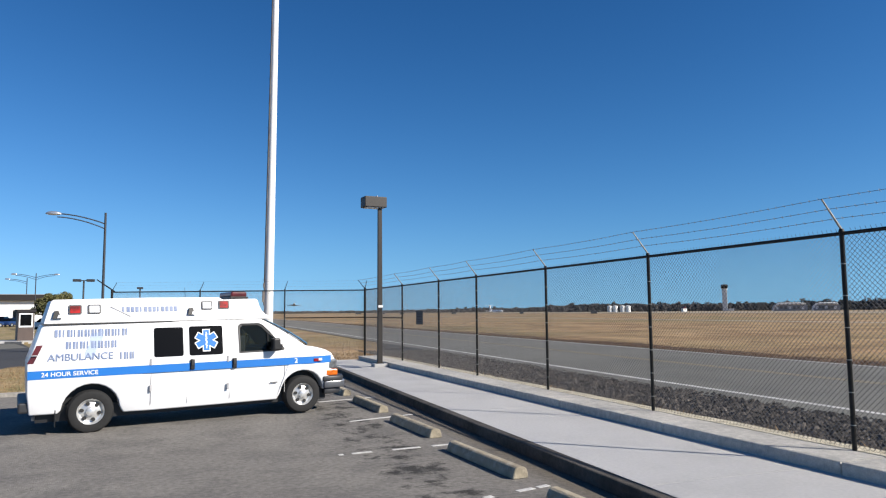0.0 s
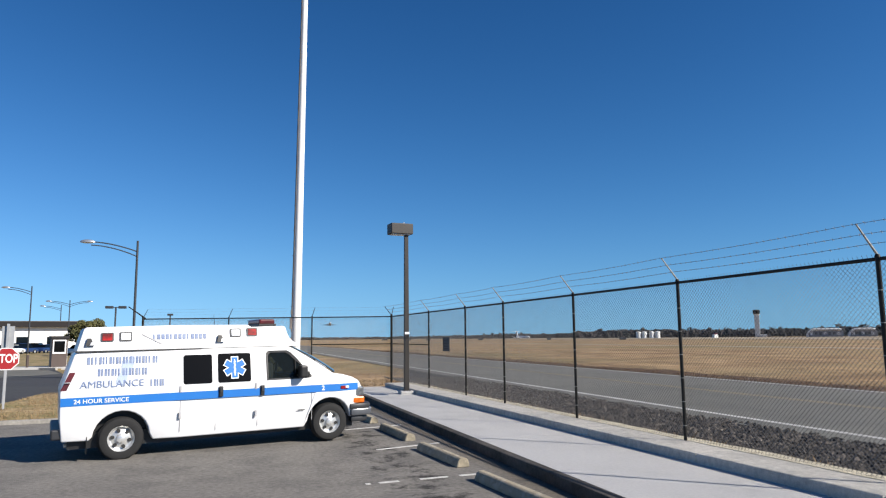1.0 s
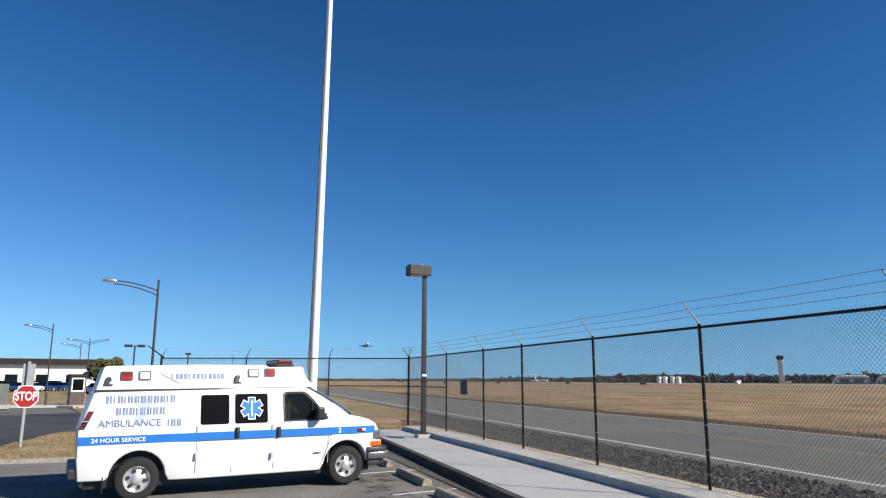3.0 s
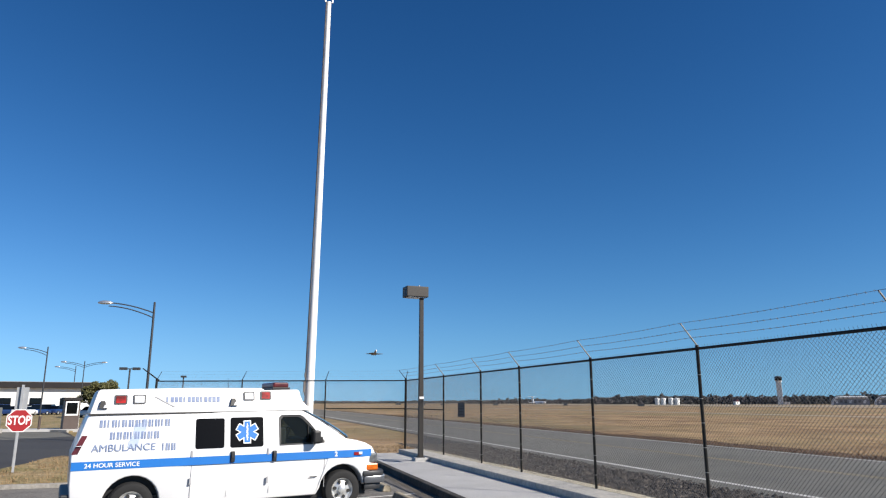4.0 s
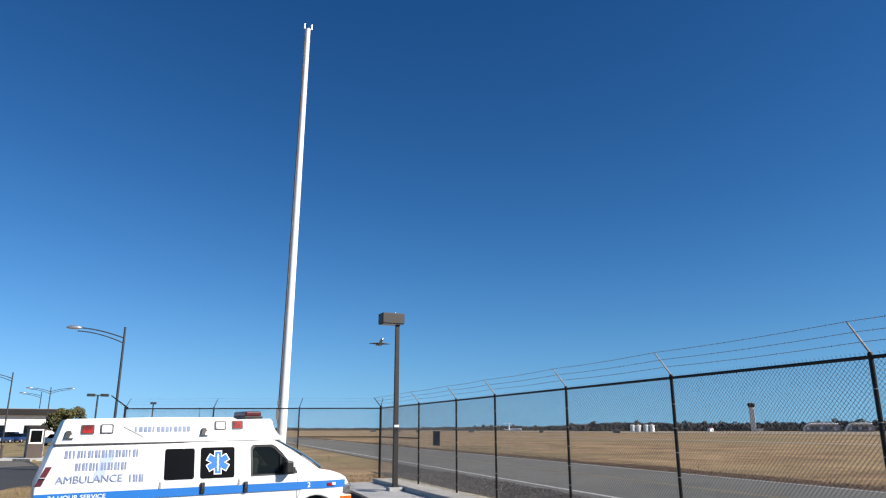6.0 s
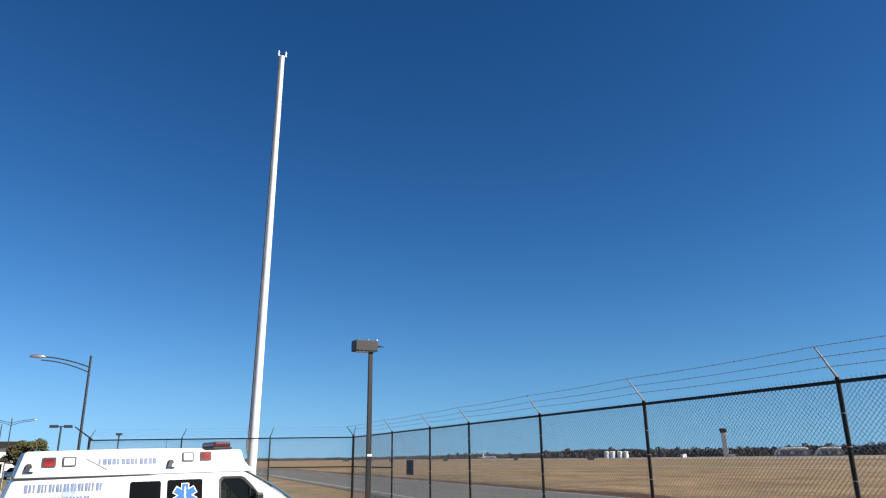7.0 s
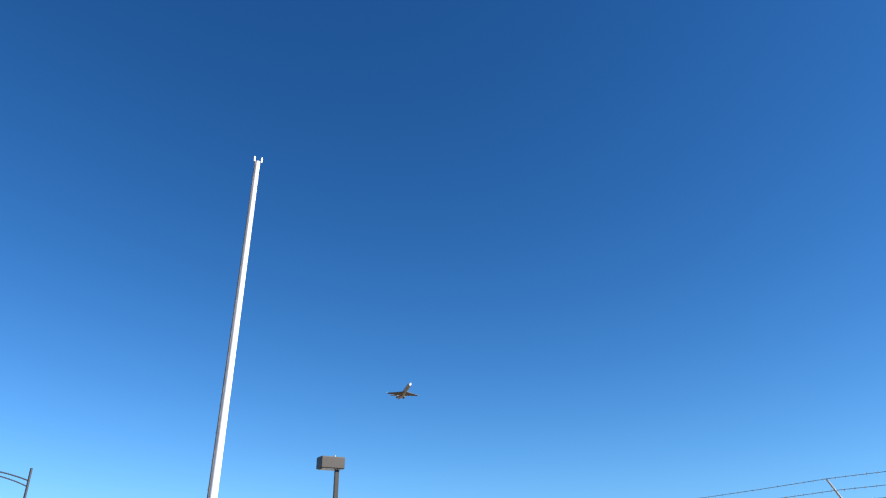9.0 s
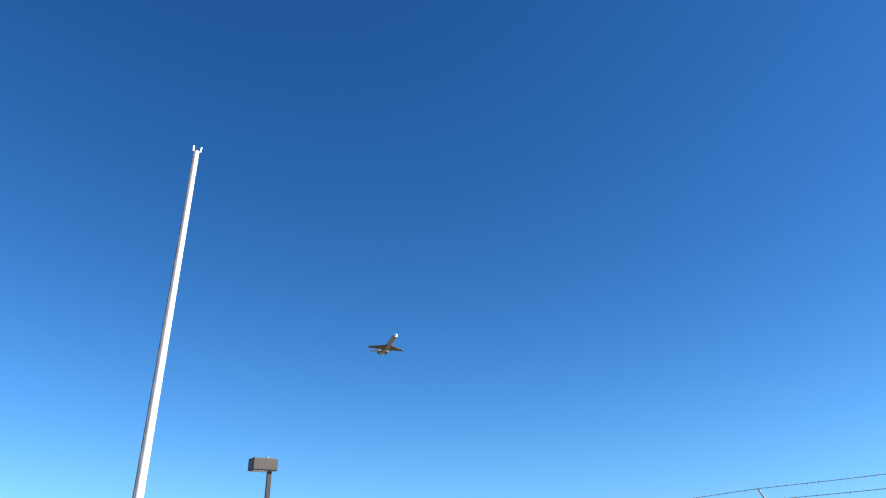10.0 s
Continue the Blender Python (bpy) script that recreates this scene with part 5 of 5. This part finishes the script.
def jet(name, m, label, body, length, span, wing_mt, tail):
    """A twin-jet with engines at the tail, nose along +x, wings at the origin."""
    j = thing(name, m, label, "aeroplane")
    L, r = length, length * 0.05
    bm = bmesh.new()
    prof = ((-0.52, 0.05, 0.045), (-0.42, 0.35, 0.03), (-0.28, 0.85, 0.012), (-0.15, 1, 0), (0.30, 1, 0), (0.38, 0.92, -0.004), (0.43, 0.7, -0.010), (0.465, 0.4, -0.015), (0.48, 0.06, -0.018))
    n, rings = 18, []
    for fx, fr, fz in prof:
        rings.append([bm.verts.new((fx * L, r * fr * math.cos(2 * math.pi * i / n), fz * L + r * fr * math.sin(2 * math.pi * i / n))) for i in range(n)])
    for p, q in zip(rings, rings[1:]):
        for i in range(n):
            bm.faces.new((p[i], p[(i + 1) % n], q[(i + 1) % n], q[i]))
    bm.faces.new(rings[0][::-1]), bm.faces.new(rings[-1])
    bmesh.ops.recalc_face_normals(bm, faces=bm.faces)
    part("fuselage", bm, body, j, smooth=True)
    # sunlit brightness of the nose, painted as a white cone over the body
    bm = bmesh.new()
    bmesh.ops.create_uvsphere(bm, u_segments=14, v_segments=8, radius=1)
    for v in bm.verts:
        v.co = Vector((L * 0.445 + v.co.x * L * 0.045, v.co.y * r * 0.66, -0.011 * L + v.co.z * r * 0.66))
    part("nose_cone", bm, M_JETWHITE, j, "nose coloured white for the sun on it", smooth=True)

    def plate(pts, t):
        bm = bmesh.new()
        a = [bm.verts.new((x, y, z + t)) for x, y, z in pts]
        b = [bm.verts.new((x, y, z - t)) for x, y, z in pts]
        bm.faces.new(a), bm.faces.new(b[::-1])
        for i in range(len(a)):
            k = (i + 1) % len(a)
            bm.faces.new((a[k], a[i], b[i], b[k]))
        bmesh.ops.recalc_face_normals(bm, faces=bm.faces)
        return bm
    for s in (-1, 1):
        h = span / 2
        w = part("wing", plate([(0.10 * L, s * r * 0.5, -r * 0.7), (-0.115 * L, s * h, r * 0.1), (-0.155 * L, s * h, r * 0.1), (-0.125 * L, s * h * 0.4, -r * 0.45), (-0.13 * L, s * r * 0.5, -r * 0.7)], 0.16), wing_mt, j)
        # wingtip glint in the sun, put into a white winglet colour
        bm = bmesh.new()
        tube(bm, (-0.115 * L, s * h, r * 0.1), (-0.165 * L, s * (h + 0.25), r * 0.9), 0.16, 0.08, n=6)
        part("winglet", bm, M_JETWHITE, w, "winglet coloured white for the sun on it")
        part("tailplane", plate([(-0.44 * L, 0, tail * L), (-0.525 * L, s * span * 0.23, tail * L), (-0.565 * L, s * span * 0.23, tail * L), (-0.53 * L, 0, tail * L)], 0.09), body, j)
        bm = bmesh.new()
        tube(bm, (-0.36 * L, s * r * 1.75, r * 0.35), (-0.24 * L, s * r * 1.75, r * 0.35), r * 0.42, r * 0.55, n=14)
        e = part("engine", bm, M_JETDARK if body is not M_JETWHITE else body, j, "dark engine pod", smooth=True)
        bm = bmesh.new()
        box(bm, -0.33 * L, -0.26 * L, min(s * r * 0.7, s * r * 1.5), max(s * r * 0.7, s * r * 1.5), r * 0.28, r * 0.42)
        part("pylon", bm, body, e)
    bm = bmesh.new()
    prism(bm, [(-0.36 * L, r * 0.8), (-0.46 * L, tail * L), (-0.54 * L, tail * L), (-0.50 * L, r * 0.7)], -0.14, 0.14)
    part("fin", bm, body, j)
    return j


x, y = spot(-23.8, 560)
jet("parked_jet", pose(x, y, 1.8, 0, 0, -81), "white jet parked across the airfield", M_JETWHITE, 20.0, 15.0, M_JETWHITE, 0.24)
plane = jet("airliner", pose(163, 1290, 16), "twin-engined airliner with a raised nose, climbing out", M_JETGREY, 29.6, 23.6, M_JETDARK, 0.16)
bm = bmesh.new()
bmesh.ops.create_uvsphere(bm, u_segments=10, v_segments=6, radius=0.2)
bmesh.ops.translate(bm, verts=bm.verts, vec=(13.8, 0, -1.2))
part("landing_light", bm, M_LANDLIGHT, plane, "lit landing light")

# ---- gravel and grass ----
rnd = random.Random(3)
vs, fs = [], []


def stone(x, y, z, s):
    i = len(vs)
    for dx, dy, dz in ((1, 0, 0), (-0.2, 1, 0.1), (-0.9, 0.1, 0), (0.1, -0.95, 0), (0.1, 0.1, 0.75), (0.4, -0.3, 0.6)):
        vs.append((x + s * (dx + rnd.uniform(-0.3, 0.3)), y + s * (dy + rnd.uniform(-0.3, 0.3)), z + s * (dz + rnd.uniform(-0.2, 0.2))))
    fs.extend(((i, i + 1, i + 4), (i + 1, i + 2, i + 4), (i + 2, i + 3, i + 4), (i + 3, i + 5, i + 4), (i, i + 4, i + 5), (i + 3, i, i + 5)))


for _ in range(17000):
    y = 3.0 + 32 * rnd.random() ** 1.3
    x0 = 7.99 - 0.043 * (y - 6)
    x = x0 + (11.6 + 0.25 * noise.noise((y * 0.8, 6, 2)) - x0) * rnd.random()
    if y > 28 and x < 7.5:
        continue
    stone(x, y, rnd.uniform(0.0, 0.05) + 0.16 * max(0, 1 - (x - x0) / 1.6), rnd.uniform(0.02, 0.062))
ob = new("gravel", soup("gravel", vs, fs, M_STONE))
tagged(ob, "loose sharp grey gravel stones", "gravel", kind="stuff")

vs, fs = [], []


def blade(x, y, z, h, lean):
    i = len(vs)
    a = rnd.uniform(0, 6.28)
    wx, wy = math.cos(a) * h * 0.12, math.sin(a) * h * 0.12
    lx, ly = rnd.gauss(0, lean) * h, rnd.gauss(0, lean) * h
    vs.extend(((x - wx, y - wy, z), (x + wx, y + wy, z), (x + lx, y + ly, z + h)))
    fs.append((i, i + 1, i + 2))


for _ in range(15000):
    u = rnd.random()
    y = 10 + 70 * rnd.random() ** 1.2
    x = 23.4 + 26 * u ** 1.7
    h = rnd.uniform(0.02, 0.06) * (1.2 if u < 0.35 else 0.9) * (0.6 + 0.8 * abs(noise.noise((x * 0.3, y * 0.3, 0))) * 2)
    blade(x, y, -0.05, h, 0.5)
for _ in range(14000):
    s, t = rnd.random(), rnd.random()
    x = -6.9 + 8.8 * s
    lo = 17.9 + 2.7 * min(1, (x + 45) / 42) if x < -1.5 else 21.8
    hi = 31.5
    blade(x, lo + (hi - lo) * t, -0.03 + 0.07 * math.sin(math.pi * t) ** 0.5, rnd.uniform(0.03, 0.10), 0.6)
for _ in range(9000):
    x, y = rnd.uniform(-3, 11.5), rnd.uniform(30.5, 60)
    blade(x, y, -0.05, rnd.uniform(0.03, 0.11), 0.5)
for _ in range(1500):
    y = 4 + 24 * rnd.random()
    x = 7.95 - 0.043 * (y - 6) + abs(rnd.gauss(0, 0.12))
    if noise.noise((y * 0.6, 4, 1)) > -0.05:
        blade(x, y, 0.2, rnd.uniform(0.04, 0.16), 0.5)
for _ in range(9000):
    x, y = rnd.uniform(-1.5, 8.0), rnd.uniform(28.2, 34.5)
    if noise.noise((x * 0.5, y * 0.5, 2)) > -0.1 and (x < 5.0 or y > 30.0 + 0.3 * (x - 5)):
        blade(x, y, -0.05, rnd.uniform(0.05, 0.18), 0.6)
ob = new("grass", soup("grass", vs, fs, M_BLADE))
tagged(ob, "dry straw-coloured grass tufts", "grass", kind="stuff")

vs, fs = [], []
for _ in range(80000):
    y = 6 + 110 * rnd.random() ** 1.3
    u = rnd.random()
    x = 22.7 + 38 * u ** 1.8
    n = noise.noise((x * 0.22, y * 0.05, 7)) + 0.35 * noise.noise((x * 0.9, y * 0.2, 9))
    if n > (-0.45 if x < 24.6 else (-0.04 if x < 31 else 0.12)):
        blade(x, y, -0.06, rnd.uniform(0.03, 0.12 if x > 24.6 else 0.15), 0.7)
ob = new("weeds", soup("weeds", vs, fs, M_WEED))
tagged(ob, "patches of dark brown dead weeds in the grass", "weeds", kind="stuff")


def motions():
    rows = ((0.0, 162.9, 1289.7, 16.0), (1.0, 166.5, 1201.3, 26.6), (2.5, 170.6, 1068.1, 45.0), (4.0, 171.8, 934.2, 67.5), (4.5, 172.6, 889.1, 74.0), (5.0, 172.4, 844.0, 81.6),
            (6.5, 171.0, 707.3, 102.5), (7.0, 170.5, 661.0, 109.5), (7.5, 170.6, 614.6, 115.7), (8.0, 173.6, 567.5, 119.5), (8.5, 174.3, 520.3, 122.0), (9.0, 171.2, 472.9, 127.0), (9.5, 164.4, 425.2, 129.7), (10.0, 163.8, 378.5, 132.2))
    walk(plane, [(t, pose(x, y, z, 0, -13, -92)) for t, x, y, z in rows])


motions()
